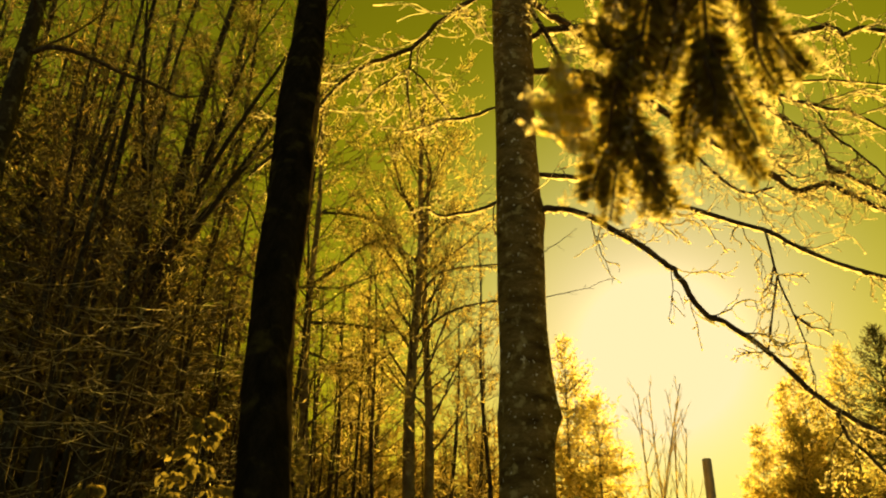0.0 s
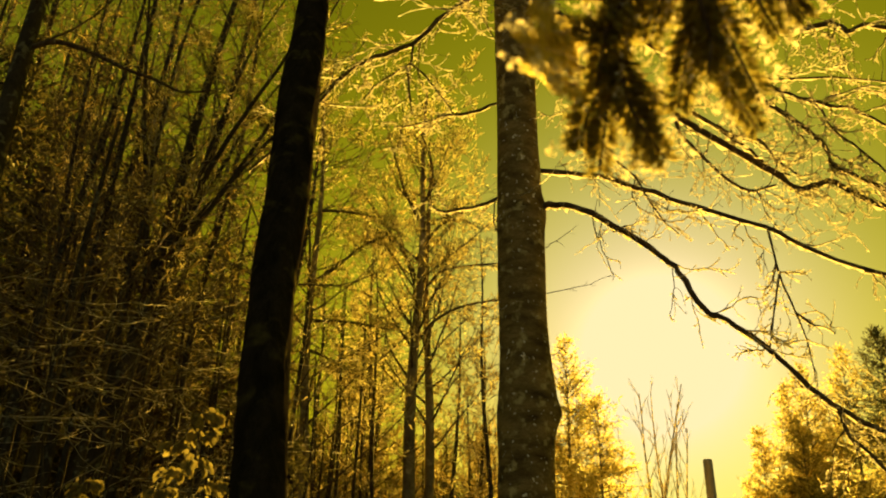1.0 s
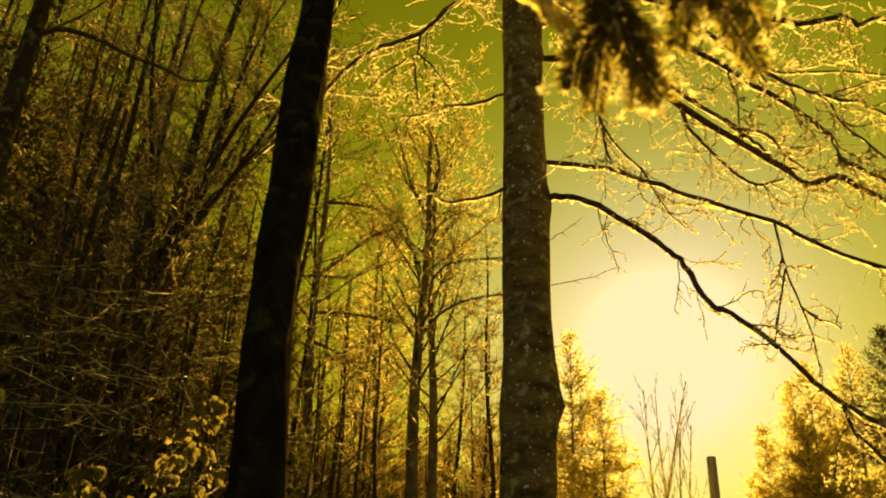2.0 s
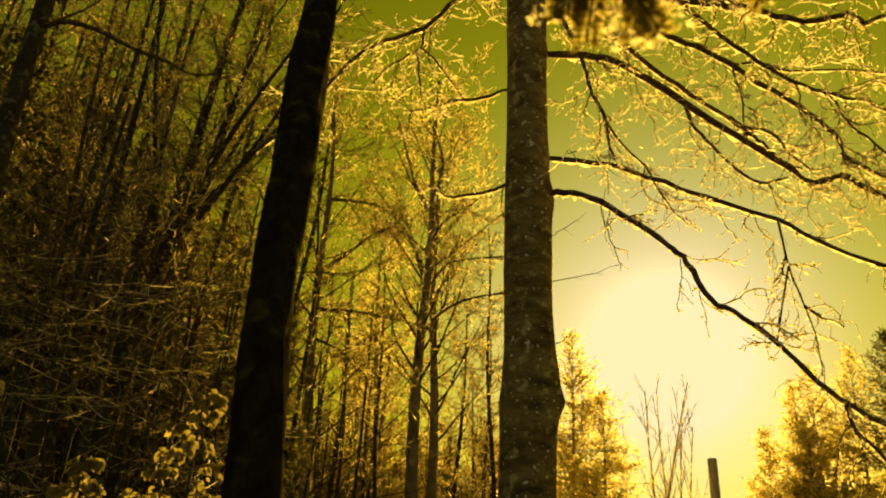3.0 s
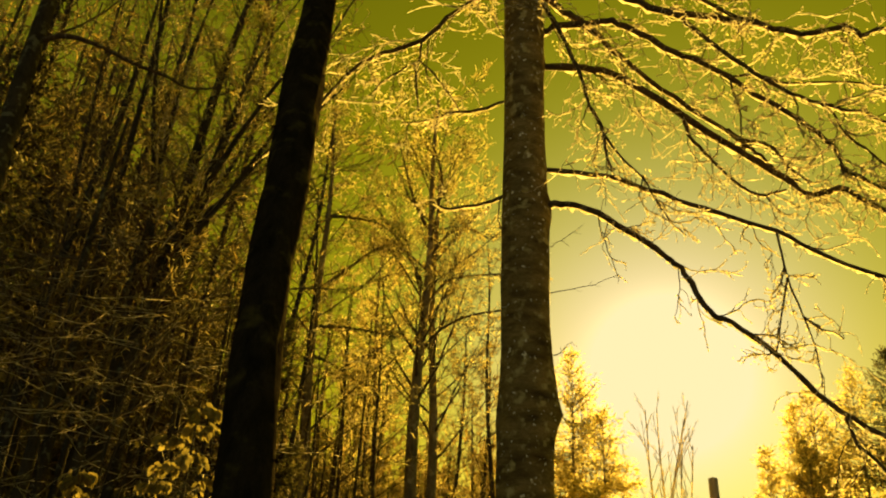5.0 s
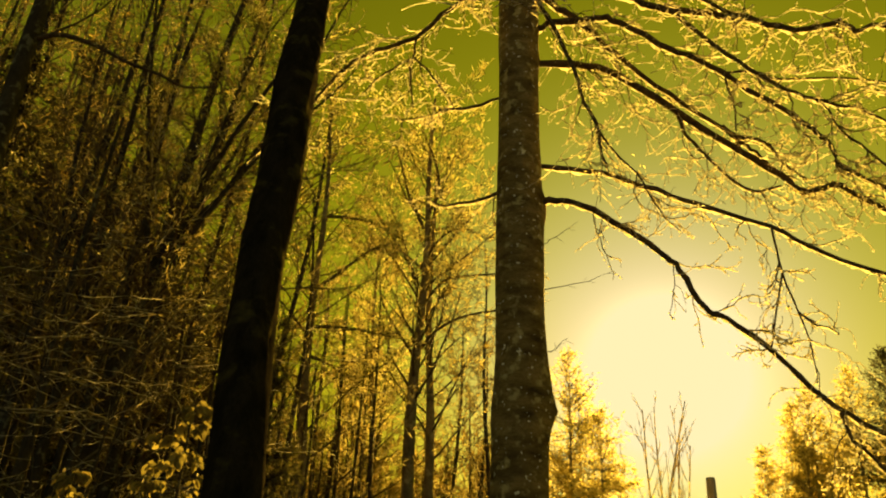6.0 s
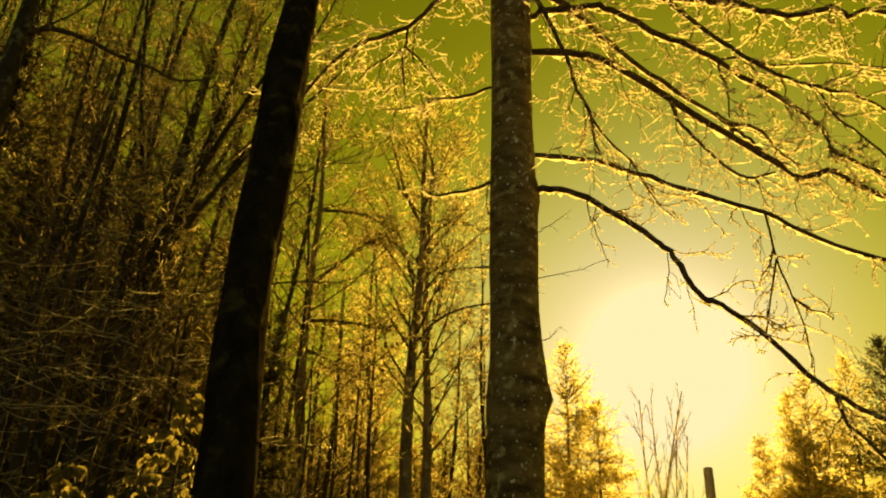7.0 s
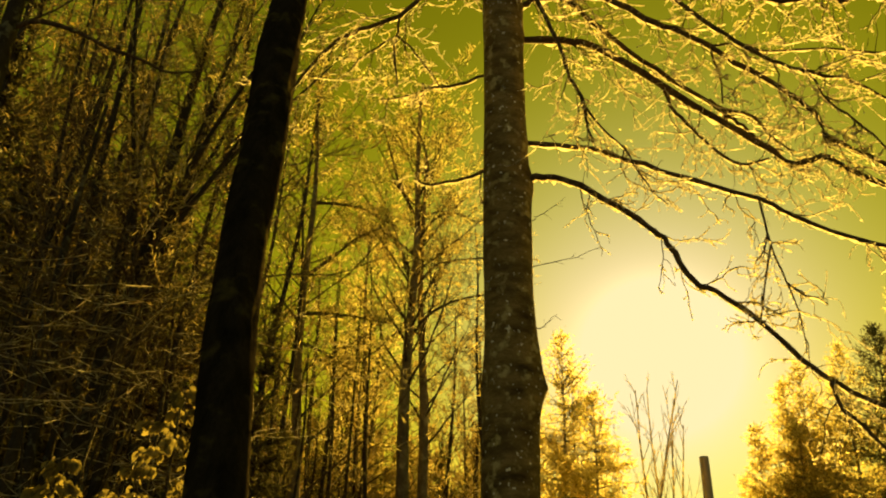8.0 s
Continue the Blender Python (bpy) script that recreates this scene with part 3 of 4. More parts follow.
# ---------------------------------------------------------------- trees of the wood
def make_wood_tree(name, at, label, seed, height, radius, lean=(0, 0), first=0.3, limbs=26, reach=2.6, rise=0.9, level=1, leaf_size=0.07, leaf_odds=0.5, own_limbs=False, twig=0.006, narrow=0.72, crown_mat=None, fuzz=0, stout=0.2, fuzz_len=(0.14, 0.34), count=9, leafmat=None, group="trees of the wood", fork=0, bark=None, wavy=0.1):
    """A slender bare-limbed tree: tapered trunk, rising limbs, fine twigs and a few dry leaves."""
    rng = np.random.default_rng(seed)
    tree = thing(name, at, label, "tree", group)
    n = 22
    zs = np.linspace(-0.3, height, n)
    s = zs / height
    sway = rng.uniform(0, 6.28, 2)
    pts = np.stack([lean[0] * s + 0.06 * np.sin(zs * 0.8 + sway[0]), lean[1] * s + 0.06 * np.sin(zs * 0.7 + sway[1]), zs], 1)
    ra = radius * np.clip(1 - 0.88 * s, 0.03, None) ** 0.8
    ra[0] *= 1.5
    tb = Tubes()
    tb.tube(pts, ra, 12, trunk_lumps(seed * 1.7, 0.08, 1.6))
    lines = []
    if fork:
        # several stems that part from the trunk and climb together
        for k in range(fork):
            a = k * 6.28 / fork + rng.uniform(-0.4, 0.4)
            z0 = height * rng.uniform(0.42, 0.55)
            p = np.array([np.interp(z0, zs, pts[:, 0]), np.interp(z0, zs, pts[:, 1]), z0])
            line = wander(rng, p, (math.cos(a) * 0.34 + 0.2, math.sin(a) * 0.3, 1), height * 0.5, 10, 0.08, 0.03)
            tb.tube(line, np.linspace(radius * 0.30, 0.008, 11), 8)
            lines.append(line)
    part("trunk", tb, bark or BARK_WOOD, tree)
    wood, leaves = Tubes(), Tubes()
    for k in range(limbs):
        f = (k + rng.random()) / limbs
        z = height * (first + (0.97 - first) * f)
        p = np.array([np.interp(z, zs, pts[:, 0]), np.interp(z, zs, pts[:, 1]), z])
        a = k * 2.4 + rng.uniform(-0.5, 0.5)
        ln = reach * (1 - narrow * f) * rng.uniform(0.65, 1.2)
        line = wander(rng, p, (math.cos(a), math.sin(a), rise * rng.uniform(0.5, 1.3)), ln, 8, wavy, 0.02)
        r = max(radius * stout * (1 - 0.6 * f), twig)
        w = Tubes() if own_limbs else wood
        w.tube(line, np.linspace(r, twig * 0.7, 9), 5)
        spray(rng, w, leaves, line, r * 0.4, ln * 0.42, count, level, 0.03, 0.2, 0.2, leaf_size, leaf_odds, 0.85, twig, 0.6)
        for _ in range(fuzz):
            i = rng.integers(2, 9)
            q = line[i] + rng.normal(size=3) * ln * 0.08
            leaves.leaf(q, unit(line[i] - line[i - 1]) + rng.normal(size=3) * 0.55 + np.array((0, 0, 0.25)), rng.uniform(*fuzz_len), 0.024, rng)
        if own_limbs:
            part("limb", w, TWIG_LIMB, tree)
    for line in lines:
        spray(rng, wood, leaves, line, 0.015, reach * 0.5, 14, level, 0.03, 0.2, 0.1, leaf_size, leaf_odds, 0.8, twig, 0.6)
    if wood.v:
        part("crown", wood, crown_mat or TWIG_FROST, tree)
    part("foliage", leaves, leafmat or LEAF, tree, "dry yellow-brown leaves", False)
    return tree


def on_ground(x, y):
    return (x, y, ground_height(x, y))


# the trees that stand out between the two near trunks
TALL_BEECH = make_wood_tree("beech_tree", on_ground(-0.42, 20.5), "slim dark beech with steeply rising limbs", 21, 17.0, 0.2, (0.1, 0), 0.44, 30, 4.4, 1.1, 1, 0.075, 0.42, True, bark=BARK_SLIM, fuzz=14, count=10, narrow=0.5)
make_wood_tree("beech_tree", on_ground(0.25, 21.5), "slim twin beech beside its thicker neighbour", 22, 15.5, 0.17, (-0.5, 0), 0.42, 28, 4.0, 1.1, 1, 0.075, 0.42, True, bark=BARK_SLIM, fuzz=14, count=10, narrow=0.5)
SIDE_BEECH = make_wood_tree("beech_tree", on_ground(-2.5, 18.6), "slender beech with level side limbs", 23, 15, 0.16, (-0.5, 0), 0.3, 30, 3.8, 0.9, 1, 0.07, 0.42, True, bark=BARK_SLIM, fuzz=14, count=9, narrow=0.5)
make_wood_tree("young_beech", on_ground(-1.3, 24), "thin young beech with brown leaves", 24, 14, 0.12, (-0.6, 0), 0.3, 28, 3.2, 0.8, 1, 0.09, 0.42, True, bark=BARK_SLIM, fuzz=14, count=9, narrow=0.55)
make_wood_tree("young_beech", on_ground(-1.9, 28), "thin young beech with brown leaves", 25, 13.5, 0.1, (-0.4, 0), 0.3, 24, 2.6, 0.8, 1, 0.11, 0.42, True, bark=BARK_SLIM, fuzz=14, count=9)


def add_limbs(tree, rows, seed):
    """Arching limbs that stand out on a tree."""
    rng = np.random.default_rng(seed)
    for ctrl in rows:
        line = curve(np.array(ctrl) - np.array(tree.location), 4)
        w, lv = Tubes(), Tubes()
        w.tube(line, np.linspace(0.045, 0.014, len(line)), 6)
        spray(rng, w, lv, line, 0.014, 1.2, 12, 1, 0.03, 0.15, 0.2, 0.07, 0.8, 0.8, 0.006, 0.6)
        limb = part("limb", w, TWIG_LIMB, tree)
        part("foliage", lv, LEAF, limb, "", False)


add_limbs(TALL_BEECH, [
    [(-0.39, 20.5, 10.21), (0.02, 20.42, 10.84), (0.44, 20.36, 11.13), (1.66, 20.21, 11.26), (2.64, 20.1, 11.24)],
    [(-0.37, 20.5, 9.04), (0.08, 20.41, 9.65), (0.78, 20.32, 10.05), (1.69, 20.21, 10.22), (2.64, 20.1, 10.32)],
    [(-0.42, 20.5, 12.62), (-0.83, 20.38, 13.41), (-1.09, 20.26, 14.24), (-1.45, 20.1, 15.43)],
    [(-0.43, 20.5, 10.93), (-0.86, 20.37, 11.67), (-1.45, 20.22, 12.49), (-1.96, 20.1, 13.17)],
    [(-0.33, 20.5, 12.98), (-0.08, 20.36, 13.91), (-0.29, 20.22, 14.83), (-0.66, 20.1, 15.58)],
    [(-0.44, 20.5, 11.43), (0.08, 20.33, 12.3), (0.68, 20.22, 12.54), (1.29, 20.1, 12.18)],
], 63)
add_limbs(SIDE_BEECH, [
    [(-2.8, 18.6, 8.86), (-2.27, 18.47, 8.82), (-1.6, 18.34, 8.73), (-0.93, 18.2, 8.56)],
    [(-2.75, 18.6, 8.13), (-2.29, 18.41, 7.9), (-1.72, 18.2, 7.49)],
    [(-2.85, 18.6, 11.78), (-2.3, 18.44, 11.7), (-1.58, 18.3, 11.51), (-1.14, 18.2, 11.18)],
    [(-2.8, 18.6, 9.85), (-2.16, 18.45, 10.33), (-1.65, 18.32, 10.75), (-1.12, 18.2, 10.95)],
], 64)
# the forked tree and its neighbours in the dark part of the wood
make_wood_tree("forked_tree", on_ground(-4.75, 11.4), "dark tree that forks into many steep stems", 26, 13.0, 0.17, (1.3, 0), 0.4, 30, 2.4, 1.0, 1, 0.05, 0.6, True, 0.004, fork=8, fuzz=10, fuzz_len=(0.05, 0.15), stout=0.16)
make_wood_tree("old_tree", on_ground(-4.75, 8.0), "dark old tree with one long level limb", 27, 13, 0.18, (-0.1, 0), 0.62, 18, 2.0, 0.5, 1, 0.04, 0.6, True, 0.004, fuzz=20, fuzz_len=(0.04, 0.1), stout=0.1)


def make_long_limb():
    """The level limb that reaches from the old tree over to the forked one."""
    rng = np.random.default_rng(61)
    old = next(o for o in bpy.data.objects if o.name.startswith("old_tree"))
    ctrl = np.array([(-4.75, 8.0, 8.1), (-4.5, 8.0, 8.18), (-4.1, 8.05, 8.1), (-3.7, 8.1, 7.92), (-3.3, 8.15, 7.8), (-3.0, 8.2, 7.68), (-2.6, 8.2, 7.72)])
    line = curve(ctrl - np.array(old.location), 4)
    w, lv = Tubes(), Tubes()
    w.tube(line, np.linspace(0.035, 0.01, len(line)), 6)
    spray(rng, w, lv, line, 0.008, 0.6, 12, 1, -0.02, leaf_size=0.04, leaf_odds=0.5)
    limb = part("limb", w, TWIG_LIMB, old)
    part("foliage", lv, LEAF, limb, "", False)


make_long_limb()

# the wood behind and beside them: a few trees built once, then planted many times
KINDS = [
    make_wood_tree("wood_tree", on_ground(-9, 16), "slender bare tree of a dense mixed wood", 31, 16, 0.11, (0.4, 0.2), 0.25, 30, 3.0, 0.8, 1, 0.05, 0.2, crown_mat=TWIG, fuzz=9, fuzz_len=(0.06, 0.18), count=8, wavy=0.16, leafmat=LEAF_DULL),
    make_wood_tree("wood_tree", on_ground(-7, 20), "slender bare tree of a dense mixed wood", 32, 14, 0.10, (0.5, -0.2), 0.22, 30, 2.8, 0.6, 1, 0.05, 0.2, crown_mat=TWIG, fuzz=9, fuzz_len=(0.06, 0.18), count=8, wavy=0.16, leafmat=LEAF_DULL),
    make_wood_tree("wood_tree", on_ground(-11, 24), "slender bare tree of a dense mixed wood", 33, 15, 0.105, (-0.3, 0.3), 0.3, 26, 2.6, 1.0, 1, 0.05, 0.2, crown_mat=TWIG, fuzz=9, fuzz_len=(0.06, 0.18), count=8, wavy=0.16, leafmat=LEAF_DULL),
    make_wood_tree("wood_sapling", on_ground(-5.5, 14), "thin sapling with brown leaves and level twigs", 34, 9, 0.07, (0.3, 0.1), 0.2, 20, 2.6, 0.25, 1, 0.04, 0.12, crown_mat=TWIG_FROST, count=4, wavy=0.2, narrow=0.5),
    make_wood_tree("wood_sapling", on_ground(-3.6, 14.5), "thin sapling with brown leaves and level twigs", 35, 8, 0.06, (-0.3, 0.1), 0.2, 18, 2.4, 0.2, 1, 0.04, 0.12, crown_mat=TWIG_FROST, count=4, wavy=0.2, narrow=0.5),
]

FAR_KINDS = [
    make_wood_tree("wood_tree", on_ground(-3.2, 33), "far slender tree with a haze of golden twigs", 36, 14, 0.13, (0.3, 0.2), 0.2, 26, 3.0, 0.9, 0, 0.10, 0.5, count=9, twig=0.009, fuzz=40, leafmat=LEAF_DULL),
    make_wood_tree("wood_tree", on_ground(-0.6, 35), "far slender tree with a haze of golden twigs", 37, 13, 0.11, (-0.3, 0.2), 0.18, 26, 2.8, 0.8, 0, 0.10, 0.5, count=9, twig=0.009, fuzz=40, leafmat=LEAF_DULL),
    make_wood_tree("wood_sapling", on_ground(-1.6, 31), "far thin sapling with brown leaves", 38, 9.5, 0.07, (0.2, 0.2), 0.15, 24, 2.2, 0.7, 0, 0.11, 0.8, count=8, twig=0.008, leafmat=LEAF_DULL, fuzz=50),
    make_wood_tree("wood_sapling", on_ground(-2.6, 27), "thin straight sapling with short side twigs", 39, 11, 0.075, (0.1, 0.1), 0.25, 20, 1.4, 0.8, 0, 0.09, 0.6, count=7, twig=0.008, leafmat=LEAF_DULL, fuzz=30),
]

DENSE_KINDS = [
    make_wood_tree("wood_tree", on_ground(-6.2, 13.2), "slim dark tree with a dense haze of steep fine twigs", 55, 17, 0.10, (1.2, 0.2), 0.42, 40, 3.0, 1.5, 0, 0.05, 0.22, count=13, twig=0.006, fuzz=16, fuzz_len=(0.08, 0.26), crown_mat=TWIG, wavy=0.17, leafmat=LEAF_DULL),
    make_wood_tree("wood_tree", on_ground(-8.4, 15.4), "slim dark tree with a dense haze of steep fine twigs", 56, 16, 0.09, (0.9, -0.2), 0.4, 38, 2.8, 1.3, 0, 0.05, 0.22, count=13, twig=0.006, fuzz=16, fuzz_len=(0.08, 0.26), crown_mat=TWIG, wavy=0.17, leafmat=LEAF_DULL),
]


THIN_KINDS = [
    make_wood_tree("thin_tree", on_ground(-2.3, 20.2), "thin straight dark trunk with few short bare twigs", 61, 11, 0.062, (0.15, 0.1), 0.3, 22, 1.5, 0.7, 0, 0.05, 0.2, crown_mat=TWIG, count=6, twig=0.005, leafmat=LEAF_DULL),
    make_wood_tree("thin_tree", on_ground(-5.1, 12.2), "thin straight dark trunk with few short bare twigs", 62, 12, 0.07, (-0.2, 0.1), 0.34, 22, 1.4, 0.8, 0, 0.05, 0.2, crown_mat=TWIG, count=6, twig=0.005, leafmat=LEAF_DULL),
]


# slim dark trunks at the near edge of the wood
POLE_TREE = make_wood_tree("wood_tree", on_ground(-4.52, 9.60), "slim dark trunk with crooked bare limbs", 66, 8.2, 0.105, (0.25, 0.1), 0.5, 18, 2.0, 0.35, 1, 0.04, 0.2, crown_mat=TWIG, count=6, wavy=0.22, leafmat=LEAF_DULL, narrow=0.4, twig=0.005)
for k, (x, y, size) in enumerate(((-4.34, 10.40, 0.9), (-4.23, 11.60, 1.05), (-3.94, 13.00, 0.85))):
    copy_thing(POLE_TREE, pose(*on_ground(x, y), 0, 1.5 - k, 100 * k + 40) @ Matrix.Diagonal((size, size, size, 1)))


def plant_wood():
    rng = np.random.default_rng(77)
    spots = [(-4.05, 11.4), (-4.75, 8.0), (-0.4, 20.5), (0.3, 21.5), (-2.5, 18.6)]
    near = far = middle = 0
    dense = 0
    while dense < 22:
        y = rng.uniform(12, 25)
        x = rng.uniform(-0.78, -0.21) * y
        if all((x - a) ** 2 + (y - b) ** 2 > 1.1 for a, b in spots):
            spots.append((x, y))
            dense += 1
            size = rng.uniform(0.85, 1.15)
            copy_thing(DENSE_KINDS[dense % 2], pose(*on_ground(x, y), rng.uniform(-2, 2), rng.uniform(-2, 2), rng.uniform(-50, 50)) @ Matrix.Diagonal((size, size, size, 1)))
    for k, (x, y) in enumerate(((-2.35, 15.4), (-2.75, 17.2), (-2.3, 16.6), (-3.0, 19.2), (-2.9, 21.5))):
        spots.append((x, y))
        copy_thing((DENSE_KINDS + THIN_KINDS)[(3, 2, 3, 1, 2)[k]], pose(*on_ground(x, y), 0, rng.uniform(-2, 2), 60 * k) @ Matrix.Diagonal((0.8, 0.8, 0.62, 1)))
    for k in range(20):
        y = rng.uniform(17, 25) if k < 9 else rng.uniform(11, 17)
        x = (-0.165 + 0.0155 * k + rng.uniform(-0.005, 0.005) if k < 9 else rng.uniform(-0.62, -0.24)) * y
        spots.append((x, y))
        size = rng.uniform(0.8, 1.2)
        copy_thing(THIN_KINDS[k % 2], pose(*on_ground(x, y), rng.uniform(-2, 2), rng.uniform(-2, 4), rng.uniform(0, 360)) @ Matrix.Diagonal((size, size, size * (0.85 if k < 9 else 1.1), 1)))
    for _ in range(4000):
        y = rng.uniform(9, 55)
        x = rng.uniform(-0.8, 0.11) * y
        left = x / y < -0.2
        if x / y < -0.2 and y < 13.8:
            continue
        if not left and y < 23:
            continue
        if any((x - a) ** 2 + (y - b) ** 2 < (1.25 if y < 20 else 1.45) ** 2 for a, b in spots):
            continue
        if y < 24:
            if near >= 26:
                continue
            near += 1
            kind = KINDS[int(rng.choice(5, p=[0.22, 0.2, 0.18, 0.22, 0.18]))]
            size = rng.uniform(0.85, 1.15)
        else:
            if far >= 74:
                continue
            if x / y < -0.32 and rng.random() < 0.6:
                continue
            far += 1
            if not left:
                middle += 1
                if middle > 28:
                    continue
            kind = FAR_KINDS[int(rng.choice(4, p=[0.25, 0.22, 0.25, 0.28]))]
            size = rng.uniform(0.8, 1.02) + max(0, y - 30) * 0.012
        spots.append((x, y))
        copy_thing(kind, pose(*on_ground(x, y), rng.uniform(-3, 3), rng.uniform(-3, 3), rng.uniform(0, 360)) @ Matrix.Diagonal((size, size, size, 1)))


plant_wood()


def make_far_wood():
    """The far edge of the wood: thin trunks and dull twigs, too many to count."""
    rng = np.random.default_rng(19)
    wood, haze = Tubes(), Tubes()
    for k in range(500):
        y = rng.uniform(36, 62)
        x = rng.uniform(-0.42, 0.105) * y
        g = ground_height(x, y)
        h = rng.uniform(9, 12.5) * (0.7 + y * 0.0075)
        if k >= 330:
            x = rng.uniform(-0.2, 0.1) * y
            h *= rng.uniform(0.6, 0.8)
        top = np.array((x + rng.normal() * 0.3, y, g + h))
        foot = np.array((x, y, g - 0.3))
        line = foot + (top - foot) * np.linspace(0, 1, 5)[:, None] + rng.normal(size=(5, 3)) * 0.06
        wood.tube(line, np.linspace(rng.uniform(0.06, 0.12), 0.02, 5), 4)
        for _ in range(110):
            f = rng.uniform(0.08, 1.0)
            q = foot + (top - foot) * f + rng.normal(size=3) * (0.25 + 0.9 * (1 - f))
            haze.leaf(q, rng.normal(size=3) * 0.6 + np.array((0, 0, 0.4)), rng.uniform(0.3, 0.9), 0.045, rng)
    me = wood.mesh("far_wood", BARK_WOOD)
    far = tagged(new("far_wood", me), "far edge of the wood with many thin dark trunks", "wood", kind="stuff")
    part("foliage", haze, LEAF_DULL, far, "dull brown twigs and leaves", False)


make_far_wood()


# ---------------------------------------------------------------- conifers, pole and bare shrubs in the open
def make_conifer(name, at, label, seed, height, wide, group="conifers", mat=None, dense=15, feathery=True, fine=1.0, bark=None):
    rng = np.random.default_rng(seed)
    tree = thing(name, at, label, "tree", group)
    tb = Tubes()
    zs = np.linspace(-0.2, height, 12)
    tb.tube(np.stack([0 * zs, 0 * zs, zs], 1), (0.012 if feathery else 0.02) * height * (1.02 - np.clip(zs / height, 0, 1)), 8)
    # default bark is a paler one, to brighten the inside of sunlit conifers
    part("trunk", tb, bark or BARK_SLIM, tree)
    needles, wood = Tubes(), Tubes()
    rows = int(height * (5.0 if feathery else 2.6))
    for k in range(rows):
        f = ((k + rng.random()) / rows) ** 1.1
        z = height * (0.06 + 0.94 * f)
        ln = wide * (1 - f) ** (0.78 if feathery else 0.8) * rng.uniform(0.8, 1.12) + 0.05
        for j in range(7 if f < 0.6 else 5 if f < 0.85 else 3):
            a = rng.uniform(0, 6.28)
            line = wander(rng, (0, 0, z), (math.cos(a), math.sin(a), 0.15 if f < 0.8 else 0.7), ln * rng.uniform(0.75, 1.12), 6, 0.08, -0.04 if f < 0.6 else 0.05)
            wood.tube(line, np.linspace(0.016, 0.005, 7), 3)
            for i in range(2 if feathery else 1, 7):
                d = line[i] - line[i - 1]
                for _ in range(dense if f < 0.75 else max(2, dense // 2)):
                    e = unit(unit(d) * 0.7 + rng.normal(size=3) * 0.6 + np.array((0, 0, -0.25)))
                    big = rng.uniform(0.13, 0.34) * (1.1 - 0.4 * f) if feathery else rng.uniform(0.27, 0.6) * (1.1 - 0.6 * f)
                    needles.leaf(line[i] - d * rng.random() + rng.normal(size=3) * 0.09 * fine, e, big * fine, 0.11 if feathery else 0.2, rng)
    part("branch_work", wood, bark or BARK_SLIM, tree)
    part("needles", needles, mat or NEEDLE_GLARE, tree, "dense needles", False)
    return tree


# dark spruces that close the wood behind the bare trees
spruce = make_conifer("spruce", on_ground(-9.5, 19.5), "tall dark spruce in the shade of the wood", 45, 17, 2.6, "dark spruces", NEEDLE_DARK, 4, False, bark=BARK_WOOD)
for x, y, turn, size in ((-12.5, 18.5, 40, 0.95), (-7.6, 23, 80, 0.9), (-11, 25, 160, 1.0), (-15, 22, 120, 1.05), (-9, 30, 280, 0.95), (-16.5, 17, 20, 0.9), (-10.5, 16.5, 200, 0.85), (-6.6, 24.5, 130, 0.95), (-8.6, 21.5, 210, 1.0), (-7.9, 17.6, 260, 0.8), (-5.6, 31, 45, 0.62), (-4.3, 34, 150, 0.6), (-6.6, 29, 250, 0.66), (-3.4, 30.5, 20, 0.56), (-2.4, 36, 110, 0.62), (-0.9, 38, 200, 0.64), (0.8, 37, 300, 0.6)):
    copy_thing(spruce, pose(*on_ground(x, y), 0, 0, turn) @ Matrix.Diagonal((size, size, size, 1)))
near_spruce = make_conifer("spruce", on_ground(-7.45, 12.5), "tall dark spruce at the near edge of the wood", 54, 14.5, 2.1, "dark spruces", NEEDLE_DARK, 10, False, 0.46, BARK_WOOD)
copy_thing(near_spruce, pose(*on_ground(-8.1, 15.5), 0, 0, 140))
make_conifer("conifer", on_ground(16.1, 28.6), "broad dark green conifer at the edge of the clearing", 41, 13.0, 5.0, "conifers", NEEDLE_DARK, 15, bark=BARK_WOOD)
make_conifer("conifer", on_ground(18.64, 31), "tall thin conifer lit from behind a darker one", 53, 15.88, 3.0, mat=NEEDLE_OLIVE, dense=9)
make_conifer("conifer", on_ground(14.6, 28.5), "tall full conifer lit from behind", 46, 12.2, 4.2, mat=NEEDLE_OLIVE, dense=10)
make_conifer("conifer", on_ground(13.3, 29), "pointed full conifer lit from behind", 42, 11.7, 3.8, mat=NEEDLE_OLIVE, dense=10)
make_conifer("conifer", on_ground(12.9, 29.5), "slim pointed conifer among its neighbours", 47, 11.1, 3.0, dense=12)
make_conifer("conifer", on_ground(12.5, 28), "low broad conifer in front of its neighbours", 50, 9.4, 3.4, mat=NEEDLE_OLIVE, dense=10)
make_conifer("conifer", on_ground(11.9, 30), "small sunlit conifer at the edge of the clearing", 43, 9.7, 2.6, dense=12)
make_conifer("conifer", on_ground(4.55, 27), "tall feathery conifer behind the beech, coloured golden for the sun haze", 44, 11.7, 4.4, dense=8)
make_conifer("conifer", on_ground(5.1, 28.5), "broad feathery conifer between its neighbours, coloured golden for the sun haze", 57, 11.0, 4.0, dense=7)
make_conifer("conifer", on_ground(5.2, 25.4), "low feathery conifer beside a taller one, coloured golden for the sun haze", 48, 9.3, 3.0, dense=9)
# a young spruce in the shade close behind the leaning trunk
make_conifer("young_spruce", on_ground(-2.10, 11.5), "young dark spruce with drooping tips behind a trunk", 49, 6.13, 0.95, "dark spruces", NEEDLE_DARK, 24, fine=0.42, bark=BARK_WOOD)


